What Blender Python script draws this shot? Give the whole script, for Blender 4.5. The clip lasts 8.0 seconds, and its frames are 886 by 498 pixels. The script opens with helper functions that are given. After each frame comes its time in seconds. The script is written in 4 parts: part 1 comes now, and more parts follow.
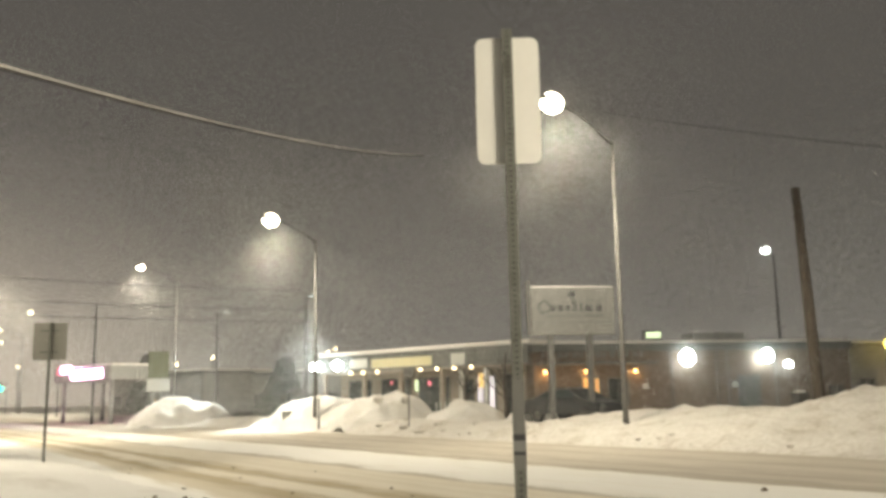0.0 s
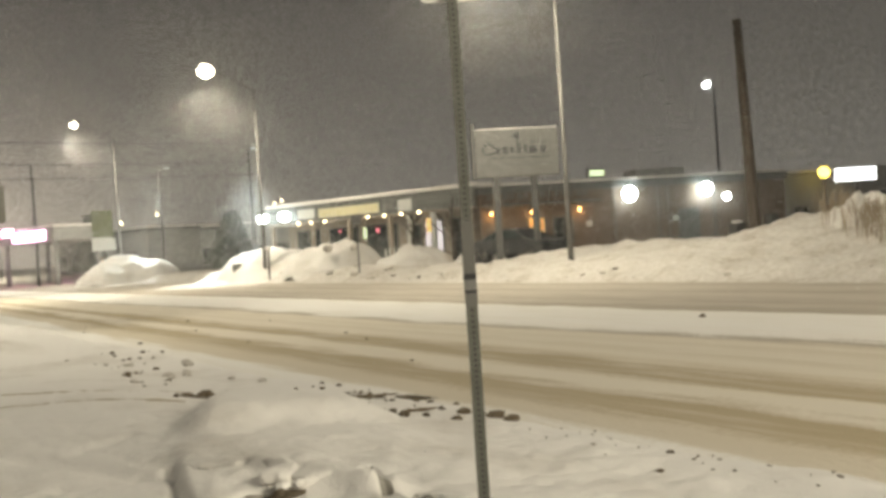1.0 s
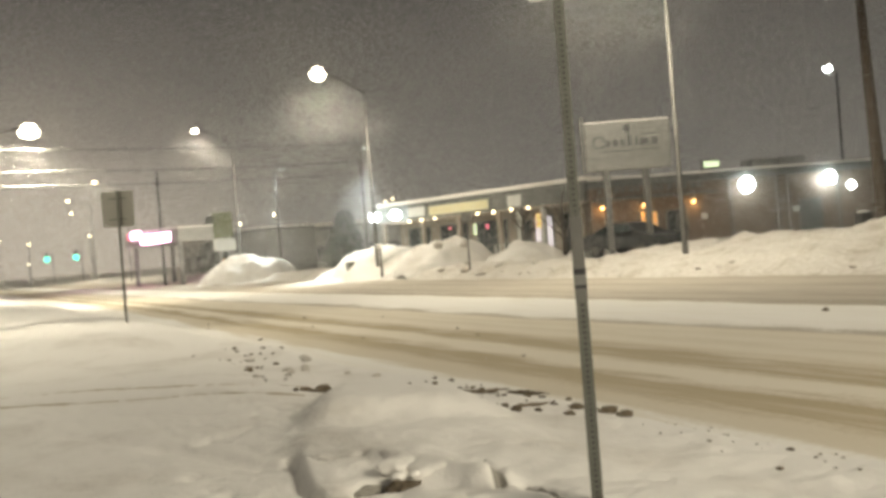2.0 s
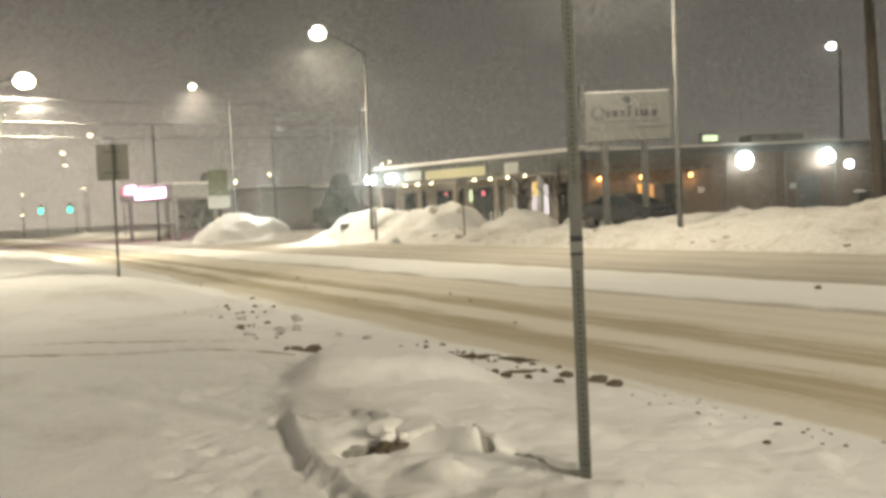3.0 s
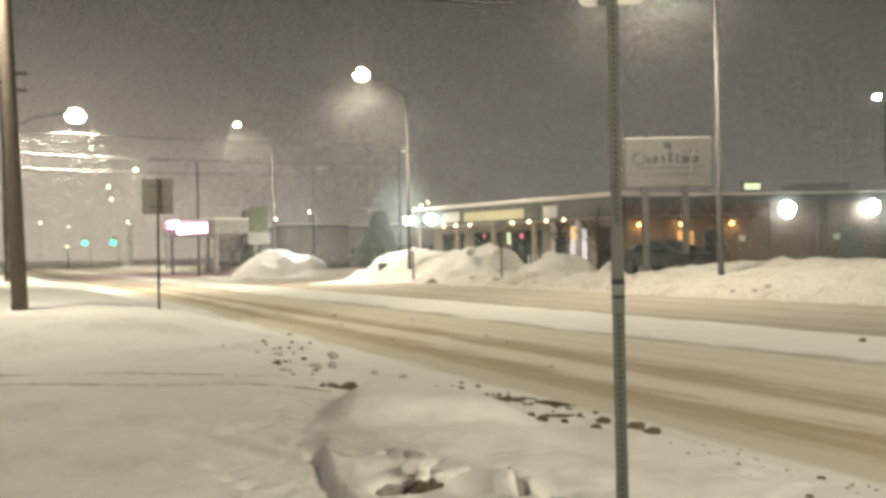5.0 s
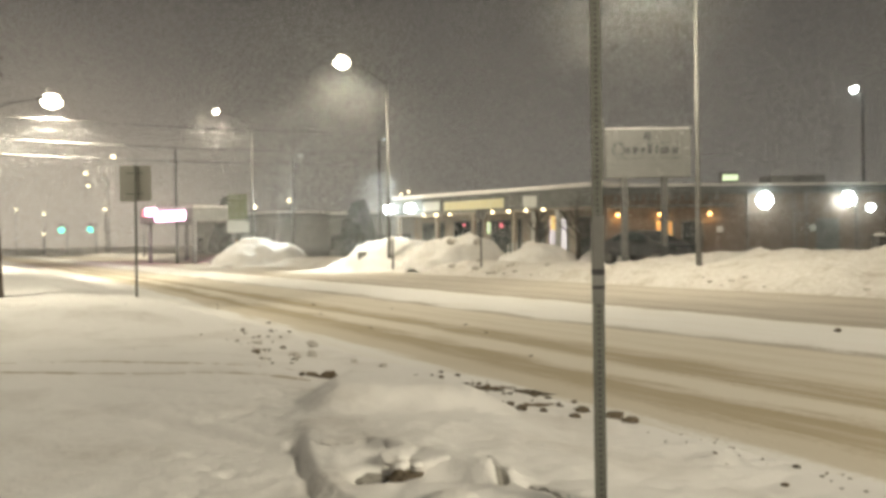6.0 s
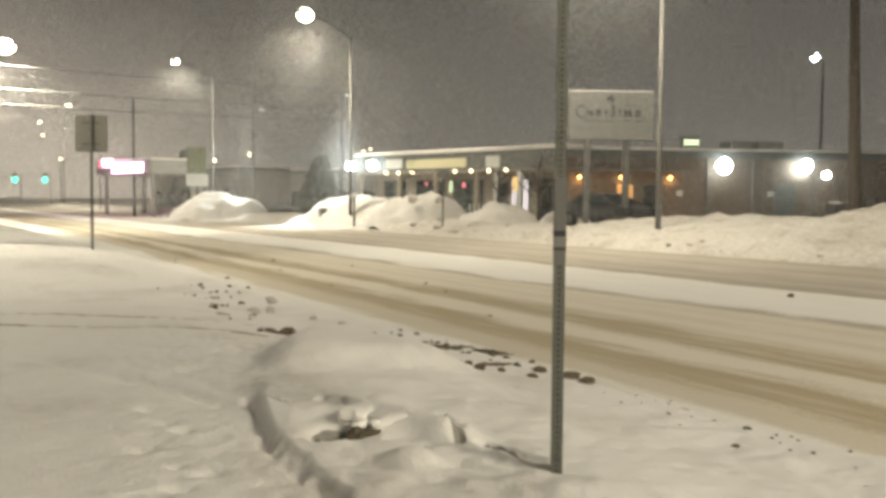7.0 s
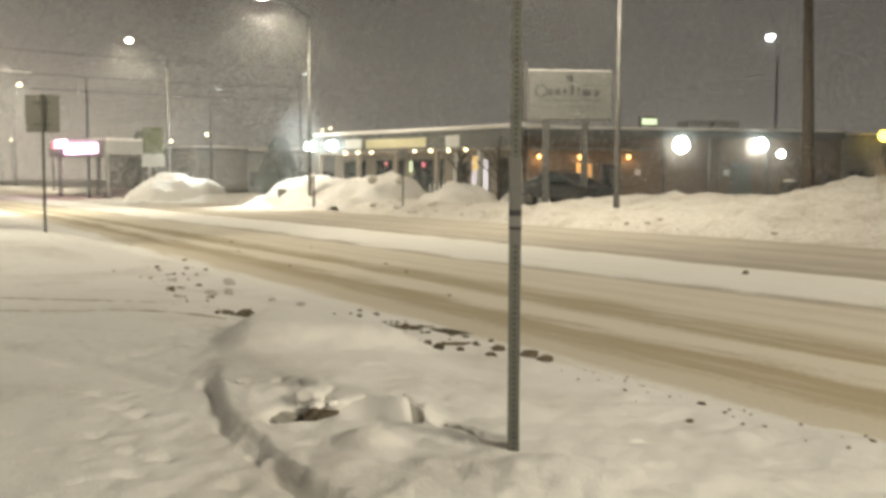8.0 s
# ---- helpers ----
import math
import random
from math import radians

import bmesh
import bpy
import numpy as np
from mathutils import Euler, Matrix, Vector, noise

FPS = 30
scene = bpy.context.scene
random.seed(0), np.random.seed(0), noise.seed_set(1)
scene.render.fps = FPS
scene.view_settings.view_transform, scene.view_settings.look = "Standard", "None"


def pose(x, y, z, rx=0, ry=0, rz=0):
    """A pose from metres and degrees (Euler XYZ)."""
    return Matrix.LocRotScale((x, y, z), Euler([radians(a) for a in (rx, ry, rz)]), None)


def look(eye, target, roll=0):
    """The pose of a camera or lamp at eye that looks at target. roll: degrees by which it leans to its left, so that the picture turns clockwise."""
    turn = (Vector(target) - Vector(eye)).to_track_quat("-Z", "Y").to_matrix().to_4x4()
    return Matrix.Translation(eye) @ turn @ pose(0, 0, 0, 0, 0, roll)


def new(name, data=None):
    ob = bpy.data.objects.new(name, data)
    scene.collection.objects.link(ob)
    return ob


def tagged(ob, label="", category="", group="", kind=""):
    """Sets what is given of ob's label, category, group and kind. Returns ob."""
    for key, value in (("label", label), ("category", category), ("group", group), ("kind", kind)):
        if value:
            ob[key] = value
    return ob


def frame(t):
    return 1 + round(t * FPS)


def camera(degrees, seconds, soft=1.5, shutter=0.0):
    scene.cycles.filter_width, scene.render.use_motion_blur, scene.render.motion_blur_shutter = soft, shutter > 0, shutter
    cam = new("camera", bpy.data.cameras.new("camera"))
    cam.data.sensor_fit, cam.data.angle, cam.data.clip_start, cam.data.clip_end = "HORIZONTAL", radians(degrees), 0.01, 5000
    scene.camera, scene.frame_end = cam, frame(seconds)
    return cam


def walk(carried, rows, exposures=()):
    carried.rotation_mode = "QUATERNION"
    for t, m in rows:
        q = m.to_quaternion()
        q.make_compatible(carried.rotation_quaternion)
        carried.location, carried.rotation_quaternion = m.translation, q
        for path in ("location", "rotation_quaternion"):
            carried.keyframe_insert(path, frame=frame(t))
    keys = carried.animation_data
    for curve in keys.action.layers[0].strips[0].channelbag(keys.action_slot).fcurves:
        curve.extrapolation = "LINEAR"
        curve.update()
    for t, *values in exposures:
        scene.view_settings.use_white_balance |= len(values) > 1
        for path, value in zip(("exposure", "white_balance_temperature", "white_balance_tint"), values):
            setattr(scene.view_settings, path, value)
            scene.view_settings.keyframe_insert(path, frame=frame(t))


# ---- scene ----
# ---- camera and walk ----
cam = camera(52.2, 8.0, soft=3.6)
WALK = (
    (0.0, 0.0598, 0.0011, 1.6273, 99.354, 1.112, -33.338),
    (0.2, 0.0645, 0.0027, 1.6287, 99.565, 2.2, -37.20),
    (0.4, 0.0693, 0.0042, 1.6301, 96.797, 1.708, -38.275),
    (0.5, 0.0650, -0.0004, 1.6316, 95.703, 1.852, -37.758),
    (0.7, 0.0584, 0.0005, 1.6264, 93.475, 2.9, -37.30),
    (1.0, 0.0484, 0.0018, 1.6186, 89.476, 3.723, -36.599),
    (1.2, 0.0536, -0.0204, 1.6184, 90.219, 4.6, -34.653),
    (1.5, 0.0613, -0.0536, 1.6182, 86.831, 4.480, -37.045),
    (1.8, 0.0315, -0.0559, 1.6193, 88.387, 4.574, -33.425),
    (2.0, 0.0116, -0.0574, 1.6201, 89.734, 4.586, -29.623),
    (2.2, -0.0070, -0.0615, 1.6074, 86.590, 3.833, -27.669),
    (3.3, 0.0414, -0.0070, 1.6033, 87.976, 2.077, -31.071),
    (3.5, 0.0445, -0.0073, 1.5998, 88.187, 1.944, -31.485),
    (4.0, 0.0385, -0.0054, 1.5958, 89.707, 2.260, -29.657),
    (4.2, 0.0352, -0.0027, 1.5958, 90.446, 2.788, -27.951),
    (5.3, -0.0090, -0.0200, 1.5930, 89.353, 0.768, -27.655),
    (5.5, -0.0142, -0.0168, 1.5996, 88.337, 0.748, -27.643),
    (6.0, -0.0009, -0.0137, 1.5961, 89.532, 0.837, -28.847),
    (6.5, 0.0, 0.0, 1.6000, 88.997, 0.0, -29.200),
    (7.0, 0.0167, 0.0177, 1.5946, 86.908, -0.421, -31.262),
    (7.5, 0.0266, 0.0053, 1.5955, 86.254, -0.272, -32.536),
    (8.0, 0.0390, 0.0095, 1.5954, 85.648, -0.156, -33.757),
)
walk(cam, [(r[0], pose(*r[1:])) for r in WALK], ((0.0, 0.26), (0.5, 0.12), (1.0, 0.09), (8.0, 0.09)))

# ---- world: a night sky full of snow, lit by the town and brightest along the street ----
STREET_LOW, STREET_HIGH = (0.54, 0.475, 0.38), (0.120, 0.107, 0.092)
SIDE_LOW, SIDE_HIGH = (0.186, 0.174, 0.150), (0.080, 0.073, 0.0635)
world = bpy.data.worlds.new("night_sky")
scene.world = world
world.use_nodes = True
wn, wl = world.node_tree.nodes, world.node_tree.links
wn.clear()
w_out, w_bg, w_tc, w_sep = (wn.new("ShaderNode" + k) for k in ("OutputWorld", "Background", "TexCoord", "SeparateXYZ"))
wl.new(w_tc.outputs["Generated"], w_sep.inputs[0])
w_abs = wn.new("ShaderNodeMath")
w_abs.operation = "ABSOLUTE"
wl.new(w_sep.outputs["Y"], w_abs.inputs[0])
w_along = wn.new("ShaderNodeMapRange")
w_along.interpolation_type = "SMOOTHSTEP"
w_along.inputs[1].default_value, w_along.inputs[2].default_value = 0.925, 1.03
wl.new(w_abs.outputs[0], w_along.inputs[0])
ramps = []
for low, high in ((SIDE_LOW, SIDE_HIGH), (STREET_LOW, STREET_HIGH)):
    r = wn.new("ShaderNodeValToRGB")
    r.color_ramp.interpolation = "EASE"
    r.color_ramp.elements[0].position, r.color_ramp.elements[0].color = 0.0, (*low, 1)
    r.color_ramp.elements[1].position, r.color_ramp.elements[1].color = 0.30, (*high, 1)
    wl.new(w_sep.outputs["Z"], r.inputs[0])
    ramps.append(r)
w_mix = wn.new("ShaderNodeMix")
w_mix.data_type = "RGBA"
wl.new(w_along.outputs[0], w_mix.inputs[0])
wl.new(ramps[0].outputs[0], w_mix.inputs[6])
wl.new(ramps[1].outputs[0], w_mix.inputs[7])
wl.new(w_mix.outputs[2], w_bg.inputs["Color"])
wl.new(w_bg.outputs[0], w_out.inputs[0])

WARM, CREAM, COOL = (1.0, 0.80, 0.50), (1.0, 0.90, 0.70), (0.90, 1.0, 0.97)


def bulb(place, watts, colour, radius=0.2):
    """A lamp's light."""
    data = bpy.data.lights.new("lamp_light", "POINT")
    data.energy, data.color, data.shadow_soft_size = watts, colour, radius
    ob = new("lamp_light", data)
    ob.location = place
    return ob


def beam(place, target, watts, colour, angle=120, radius=0.2):
    """The light of a lamp with a shade or reflector."""
    data = bpy.data.lights.new("lamp_beam", "SPOT")
    data.energy, data.color, data.shadow_soft_size = watts, colour, radius
    data.spot_size, data.spot_blend = radians(angle), 0.6
    ob = new("lamp_beam", data)
    ob.matrix_world = look(place, target)
    return ob


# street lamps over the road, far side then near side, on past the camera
# the first is an unseen lamp added to brighten the snow near its pole
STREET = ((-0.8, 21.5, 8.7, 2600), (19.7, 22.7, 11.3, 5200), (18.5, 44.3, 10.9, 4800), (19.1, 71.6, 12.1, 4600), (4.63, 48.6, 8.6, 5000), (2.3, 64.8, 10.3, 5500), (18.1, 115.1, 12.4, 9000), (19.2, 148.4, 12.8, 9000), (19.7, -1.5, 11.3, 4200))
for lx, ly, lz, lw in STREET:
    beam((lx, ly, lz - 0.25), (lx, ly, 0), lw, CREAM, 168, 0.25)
# unseen, very soft lamp added behind the camera to light sign back and snow
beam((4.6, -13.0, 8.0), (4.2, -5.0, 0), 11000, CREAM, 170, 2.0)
# car park and wall lamps
beam((26.1, 55.3, 8.1), (22.2, 50.2, 0.5), 19000, COOL, 46)
beam((27.3, 75.1, 9.0), (21.5, 70.0, 0.5), 20000, COOL, 56)
beam((25.9, 51.6, 3.75), (22.0, 49.0, 1.0), 900, COOL, 80)
bulb((36.25, 32.35, 3.35), 850, COOL, 0.25)
bulb((40.3, 30.6, 3.4), 700, COOL, 0.25)
bulb((17.0, 86.0, 4.3), 350, (1.0, 0.45, 0.75), 0.5)

# amber lamps on the bar's front
for along in (-0.35, 1.82, 4.41):
    bulb((29.9 + 0.9154 * along - 0.4025 * 0.28, 35.4 - 0.4025 * along - 0.9154 * 0.28, 2.72), 14, (1.0, 0.55, 0.18), 0.1)

# ---- materials ----
def links_of(mat):
    return mat.node_tree.nodes, mat.node_tree.links


def surface(name, colour, rough=0.6, metal=0.0, vary=0.12, scale=6.0, fine=60.0, bump=0.15, stain=None, stain_at=0.6, rnd=0.0):
    """A surface with variation at two scales, fine relief and, where given, stains of another colour."""
    mat = bpy.data.materials.new(name)
    mat.use_nodes = True
    n, l = links_of(mat)
    bsdf = n["Principled BSDF"]
    bsdf.inputs["Roughness"].default_value, bsdf.inputs["Metallic"].default_value = rough, metal
    tc = n.new("ShaderNodeTexCoord")
    big, small = n.new("ShaderNodeTexNoise"), n.new("ShaderNodeTexNoise")
    big.inputs["Scale"].default_value, small.inputs["Scale"].default_value = scale, fine
    big.inputs["Detail"].default_value = small.inputs["Detail"].default_value = 4.0
    for t in (big, small):
        l.new(tc.outputs["Object"], t.inputs["Vector"])
    dark, light = [c * (1 - vary * 1.5) for c in colour], [min(1, c * (1 + vary)) for c in colour]
    mix = n.new("ShaderNodeMix")
    mix.data_type = "RGBA"
    mix.inputs[6].default_value, mix.inputs[7].default_value = (*dark, 1), (*light, 1)
    ave = n.new("ShaderNodeMath")
    ave.operation = "MULTIPLY_ADD"
    ave.inputs[1].default_value = 0.45
    l.new(small.outputs["Fac"], ave.inputs[0])
    half = n.new("ShaderNodeMath")
    half.operation = "MULTIPLY"
    half.inputs[1].default_value = 0.55
    l.new(big.outputs["Fac"], half.inputs[0])
    l.new(half.outputs[0], ave.inputs[2])
    l.new(ave.outputs[0], mix.inputs[0])
    last = mix.outputs[2]
    if stain:
        st = n.new("ShaderNodeTexNoise")
        st.inputs["Scale"].default_value, st.inputs["Detail"].default_value = scale * 0.6, 6.0
        l.new(tc.outputs["Object"], st.inputs["Vector"])
        rp = n.new("ShaderNodeMapRange")
        rp.inputs[1].default_value, rp.inputs[2].default_value = stain_at, stain_at + 0.12
        l.new(st.outputs["Fac"], rp.inputs[0])
        m2 = n.new("ShaderNodeMix")
        m2.data_type = "RGBA"
        m2.inputs[7].default_value = (*stain, 1)
        l.new(rp.outputs[0], m2.inputs[0])
        l.new(last, m2.inputs[6])
        last = m2.outputs[2]
    if rnd:
        info, hsv, mr = n.new("ShaderNodeObjectInfo"), n.new("ShaderNodeHueSaturation"), n.new("ShaderNodeMapRange")
        mr.inputs[3].default_value, mr.inputs[4].default_value = 1 - rnd, 1 + rnd
        l.new(info.outputs["Random"], mr.inputs[0])
        l.new(mr.outputs[0], hsv.inputs["Value"])
        l.new(last, hsv.inputs["Color"])
        last = hsv.outputs["Color"]
    l.new(last, bsdf.inputs["Base Color"])
    if bump:
        bp = n.new("ShaderNodeBump")
        bp.inputs["Strength"].default_value, bp.inputs["Distance"].default_value = bump, 0.02
        l.new(ave.outputs[0], bp.inputs["Height"])
        l.new(bp.outputs["Normal"], bsdf.inputs["Normal"])
    return mat


def glow(name, colour, strength):
    mat = bpy.data.materials.new(name)
    mat.use_nodes = True
    n, l = links_of(mat)
    bsdf = n["Principled BSDF"]
    bsdf.inputs["Base Color"].default_value = (*colour, 1)
    bsdf.inputs["Emission Color"].default_value = (*colour, 1)
    bsdf.inputs["Emission Strength"].default_value = strength
    return mat


def snow_material(name, colour, dirt, dirt_at, grit=0.0, verge=False):
    """Wind-packed snow: soft drifts, grain, and patches of road dirt."""
    mat = bpy.data.materials.new(name)
    mat.use_nodes = True
    n, l = links_of(mat)
    bsdf = n["Principled BSDF"]
    bsdf.inputs["Roughness"].default_value = 0.75
    bsdf.inputs["Specular IOR Level"].default_value = 0.25
    geo = n.new("ShaderNodeNewGeometry")
    tex = []
    for sc, det in ((0.9, 6), (7.0, 5), (55.0, 3)):
        t = n.new("ShaderNodeTexNoise")
        t.inputs["Scale"].default_value, t.inputs["Detail"].default_value = sc, det
        l.new(geo.outputs["Position"], t.inputs["Vector"])
        tex.append(t)
    mr = n.new("ShaderNodeMapRange")
    mr.inputs[1].default_value, mr.inputs[2].default_value = dirt_at, dirt_at + 0.22
    mr.inputs[4].default_value = 0.75
    l.new(tex[0].outputs["Fac"], mr.inputs[0])
    wob = n.new("ShaderNodeMath")
    wob.operation = "MULTIPLY"
    l.new(mr.outputs[0], wob.inputs[0])
    l.new(tex[1].outputs["Fac"], wob.inputs[1])
    mix = n.new("ShaderNodeMix")
    mix.data_type = "RGBA"
    mix.inputs[6].default_value, mix.inputs[7].default_value = (*colour, 1), (*dirt, 1)
    amount = wob.outputs[0]
    if verge:  # snow thrown up by the plough on the far side is dirtier
        sep, far, keep, tot = n.new("ShaderNodeSeparateXYZ"), n.new("ShaderNodeMapRange"), n.new("ShaderNodeMath"), n.new("ShaderNodeMath")
        far.inputs[1].default_value, far.inputs[2].default_value = 19.0, 20.5
        keep.operation, tot.operation, tot.use_clamp = "MULTIPLY", "ADD", True
        l.new(geo.outputs["Position"], sep.inputs[0])
        l.new(sep.outputs["X"], far.inputs[0])
        l.new(far.outputs[0], keep.inputs[0])
        l.new(tex[1].outputs["Fac"], keep.inputs[1])
        l.new(keep.outputs[0], tot.inputs[0])
        l.new(wob.outputs[0], tot.inputs[1])
        amount = tot.outputs[0]
    l.new(amount, mix.inputs[0])
    last = mix.outputs[2]
    if grit:
        gr = n.new("ShaderNodeMapRange")
        gr.inputs[1].default_value, gr.inputs[2].default_value = 0.70, 0.76
        gr.inputs[4].default_value = grit
        l.new(tex[2].outputs["Fac"], gr.inputs[0])
        m2 = n.new("ShaderNodeMix")
        m2.data_type = "RGBA"
        m2.inputs[7].default_value = (0.12, 0.10, 0.07, 1)
        l.new(gr.outputs[0], m2.inputs[0])
        l.new(last, m2.inputs[6])
        last = m2.outputs[2]
    l.new(last, bsdf.inputs["Base Color"])
    add = n.new("ShaderNodeMath")
    add.operation = "MULTIPLY_ADD"
    add.inputs[1].default_value = 0.25
    l.new(tex[2].outputs["Fac"], add.inputs[0])
    l.new(tex[1].outputs["Fac"], add.inputs[2])
    bp = n.new("ShaderNodeBump")
    bp.inputs["Strength"].default_value, bp.inputs["Distance"].default_value = 0.55, 0.05
    l.new(add.outputs[0], bp.inputs["Height"])
    l.new(bp.outputs["Normal"], bsdf.inputs["Normal"])
    return mat


def road_material():
    """Packed snow and brown slush in wheel tracks that run along the road."""
    mat = bpy.data.materials.new("slushy_road")
    mat.use_nodes = True
    n, l = links_of(mat)
    bsdf = n["Principled BSDF"]
    geo, sep = n.new("ShaderNodeNewGeometry"), n.new("ShaderNodeSeparateXYZ")
    l.new(geo.outputs["Position"], sep.inputs[0])

    def math_node(op, a, b):
        m = n.new("ShaderNodeMath")
        m.operation = op
        for i, v in enumerate((a, b)):
            if isinstance(v, (int, float)):
                m.inputs[i].default_value = v
            else:
                l.new(v, m.inputs[i])
        return m.outputs[0]

    stretch = n.new("ShaderNodeMapping")
    stretch.inputs["Scale"].default_value = (1.0, 0.11, 1.0)
    l.new(geo.outputs["Position"], stretch.inputs["Vector"])
    wav, mott, fine = (n.new("ShaderNodeTexNoise") for _ in range(3))
    wav.inputs["Scale"].default_value, wav.inputs["Detail"].default_value = 0.9, 5
    mott.inputs["Scale"].default_value, mott.inputs["Detail"].default_value = 4.5, 6
    fine.inputs["Scale"].default_value, fine.inputs["Detail"].default_value = 16.0, 5
    for t in (wav, mott):
        l.new(stretch.outputs[0], t.inputs["Vector"])
    l.new(geo.outputs["Position"], fine.inputs["Vector"])
    # the near lanes swing out a little along the road; the middle strip runs straight
    swing = n.new("ShaderNodeMapRange")
    swing.inputs[1].default_value, swing.inputs[2].default_value, swing.inputs[3].default_value, swing.inputs[4].default_value = 7.0, 10.5, 0.036, 0.0
    l.new(sep.outputs["X"], swing.inputs[0])
    on = math_node("MINIMUM", math_node("SUBTRACT", sep.outputs["Y"], 5.0), 40.0)
    u = math_node("SUBTRACT", sep.outputs["X"], math_node("MULTIPLY", on, swing.outputs[0]))
    u = math_node("ADD", u, math_node("MULTIPLY", math_node("SUBTRACT", wav.outputs["Fac"], 0.5), 0.9))
    u = math_node("ADD", u, math_node("MULTIPLY", math_node("SUBTRACT", mott.outputs["Fac"], 0.5), 0.9))
    u = math_node("ADD", u, math_node("MULTIPLY", math_node("SUBTRACT", fine.outputs["Fac"], 0.5), 0.35))
    fac = math_node("DIVIDE", math_node("SUBTRACT", u, 4.0), 18.0)
    ramp = n.new("ShaderNodeValToRGB")
    white, pale, tan, brown, grey, dull = (0.86, 0.84, 0.79), (0.73, 0.68, 0.575), (0.65, 0.59, 0.475), (0.46, 0.39, 0.265), (0.53, 0.485, 0.415), (0.43, 0.385, 0.315)
    stops = ((4.0, white), (5.25, white), (5.5, tan), (5.9, tan), (6.15, brown), (6.6, brown), (6.95, pale), (7.4, pale), (7.65, brown), (8.05, brown), (8.4, tan), (8.8, pale), (9.3, tan),
             (9.6, pale), (9.95, tan), (10.2, pale), (10.55, tan), (10.8, dull), (11.05, white), (13.75, white), (14.05, dull), (14.7, dull), (15.2, grey), (15.7, dull), (17.2, grey), (18.2, dull), (19.2, grey), (20.2, dull), (21.4, tan))
    el = ramp.color_ramp.elements
    for k, (x, c) in enumerate(stops):
        e = el[0] if k == 0 else el[1] if k == 1 else el.new((x - 4) / 18)
        e.position, e.color = (x - 4) / 18, (*c, 1)
    l.new(fac, ramp.inputs[0])
    cover = n.new("ShaderNodeMapRange")
    cover.inputs[1].default_value, cover.inputs[2].default_value, cover.inputs[4].default_value = 0.48, 0.74, 0.4
    l.new(mott.outputs["Fac"], cover.inputs[0])
    mix = n.new("ShaderNodeMix")
    mix.data_type = "RGBA"
    mix.inputs[7].default_value = (0.72, 0.67, 0.57, 1)
    l.new(cover.outputs[0], mix.inputs[0])
    l.new(ramp.outputs["Color"], mix.inputs[6])
    l.new(mix.outputs[2], bsdf.inputs["Base Color"])
    bsdf.inputs["Roughness"].default_value = 0.85
    bsdf.inputs["Specular IOR Level"].default_value = 0.12
    bp = n.new("ShaderNodeBump")
    bp.inputs["Strength"].default_value, bp.inputs["Distance"].default_value = 0.5, 0.03
    l.new(math_node("ADD", mott.outputs["Fac"], fine.outputs["Fac"]), bp.inputs["Height"])
    l.new(bp.outputs["Normal"], bsdf.inputs["Normal"])
    return mat


SNOW = snow_material("snow", (0.84, 0.82, 0.78), (0.56, 0.50, 0.41), 0.50)
GROUND_SNOW = snow_material("trodden_snow", (0.84, 0.82, 0.78), (0.44, 0.395, 0.325), 0.50, verge=True)
BANK_SNOW = snow_material("ploughed_snow", (0.74, 0.72, 0.68), (0.40, 0.36, 0.29), 0.45, 0.5)
ROAD = road_material()
CLOD = surface("frozen_mud", (0.17, 0.135, 0.09), 0.8, scale=20, bump=0.6, vary=0.4, rnd=0.35)
ICE_CLOD = surface("dirty_ice", (0.62, 0.59, 0.53), 0.6, scale=18, bump=0.5, vary=0.2, stain=(0.34, 0.29, 0.22))
STEEL = surface("galvanised_steel", (0.13, 0.132, 0.115), 0.6, 0.4, scale=14, vary=0.25, stain=(0.09, 0.088, 0.075), stain_at=0.56, bump=0.1)
BORE_SHADE = surface("bore_shade", (0.03, 0.03, 0.03), 0.8)
ALU = surface("bare_aluminium", (0.74, 0.73, 0.68), 0.42, 0.35, scale=7, vary=0.06, bump=0.04)
POLE_GREY = surface("lamp_pole_metal", (0.125, 0.122, 0.113), 0.6, 0.2, scale=4, vary=0.15)
POLE_DARK = surface("dark_painted_pole", (0.10, 0.10, 0.095), 0.5, 0.2, scale=4, vary=0.2)
WOOD_POLE = surface("weathered_pole_wood", (0.105, 0.085, 0.065), 0.85, scale=5, fine=40, vary=0.35, bump=0.5)
WRAP = surface("grey_tape", (0.12, 0.118, 0.108), 0.45, scale=30, vary=0.12)
BLACK = surface("black_rubber", (0.02, 0.02, 0.022), 0.6, scale=20)
WHITE_PAINT = surface("white_panel", (0.62, 0.63, 0.60), 0.4, scale=3, vary=0.05)
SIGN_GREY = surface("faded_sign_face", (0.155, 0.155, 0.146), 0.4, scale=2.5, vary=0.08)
LETTER = surface("dark_sign_print", (0.05, 0.055, 0.055), 0.5, scale=5)
CREAM_PANEL = surface("cream_fascia", (0.66, 0.62, 0.40), 0.5, scale=2, vary=0.08)
BRICK = surface("brown_brick", (0.22, 0.135, 0.085), 0.85, scale=3, fine=25, vary=0.25, rnd=0.22)
MORTAR = surface("brown_mortar", (0.17, 0.13, 0.10), 0.9, scale=6)
STUCCO = surface("grey_brown_stucco", (0.33, 0.29, 0.24), 0.85, scale=4, vary=0.15)
TRIM_DARK = surface("dark_roof_trim", (0.13, 0.135, 0.13), 0.5, scale=4)
GLASS = surface("shop_glass", (0.035, 0.045, 0.045), 0.08, scale=2, bump=0)
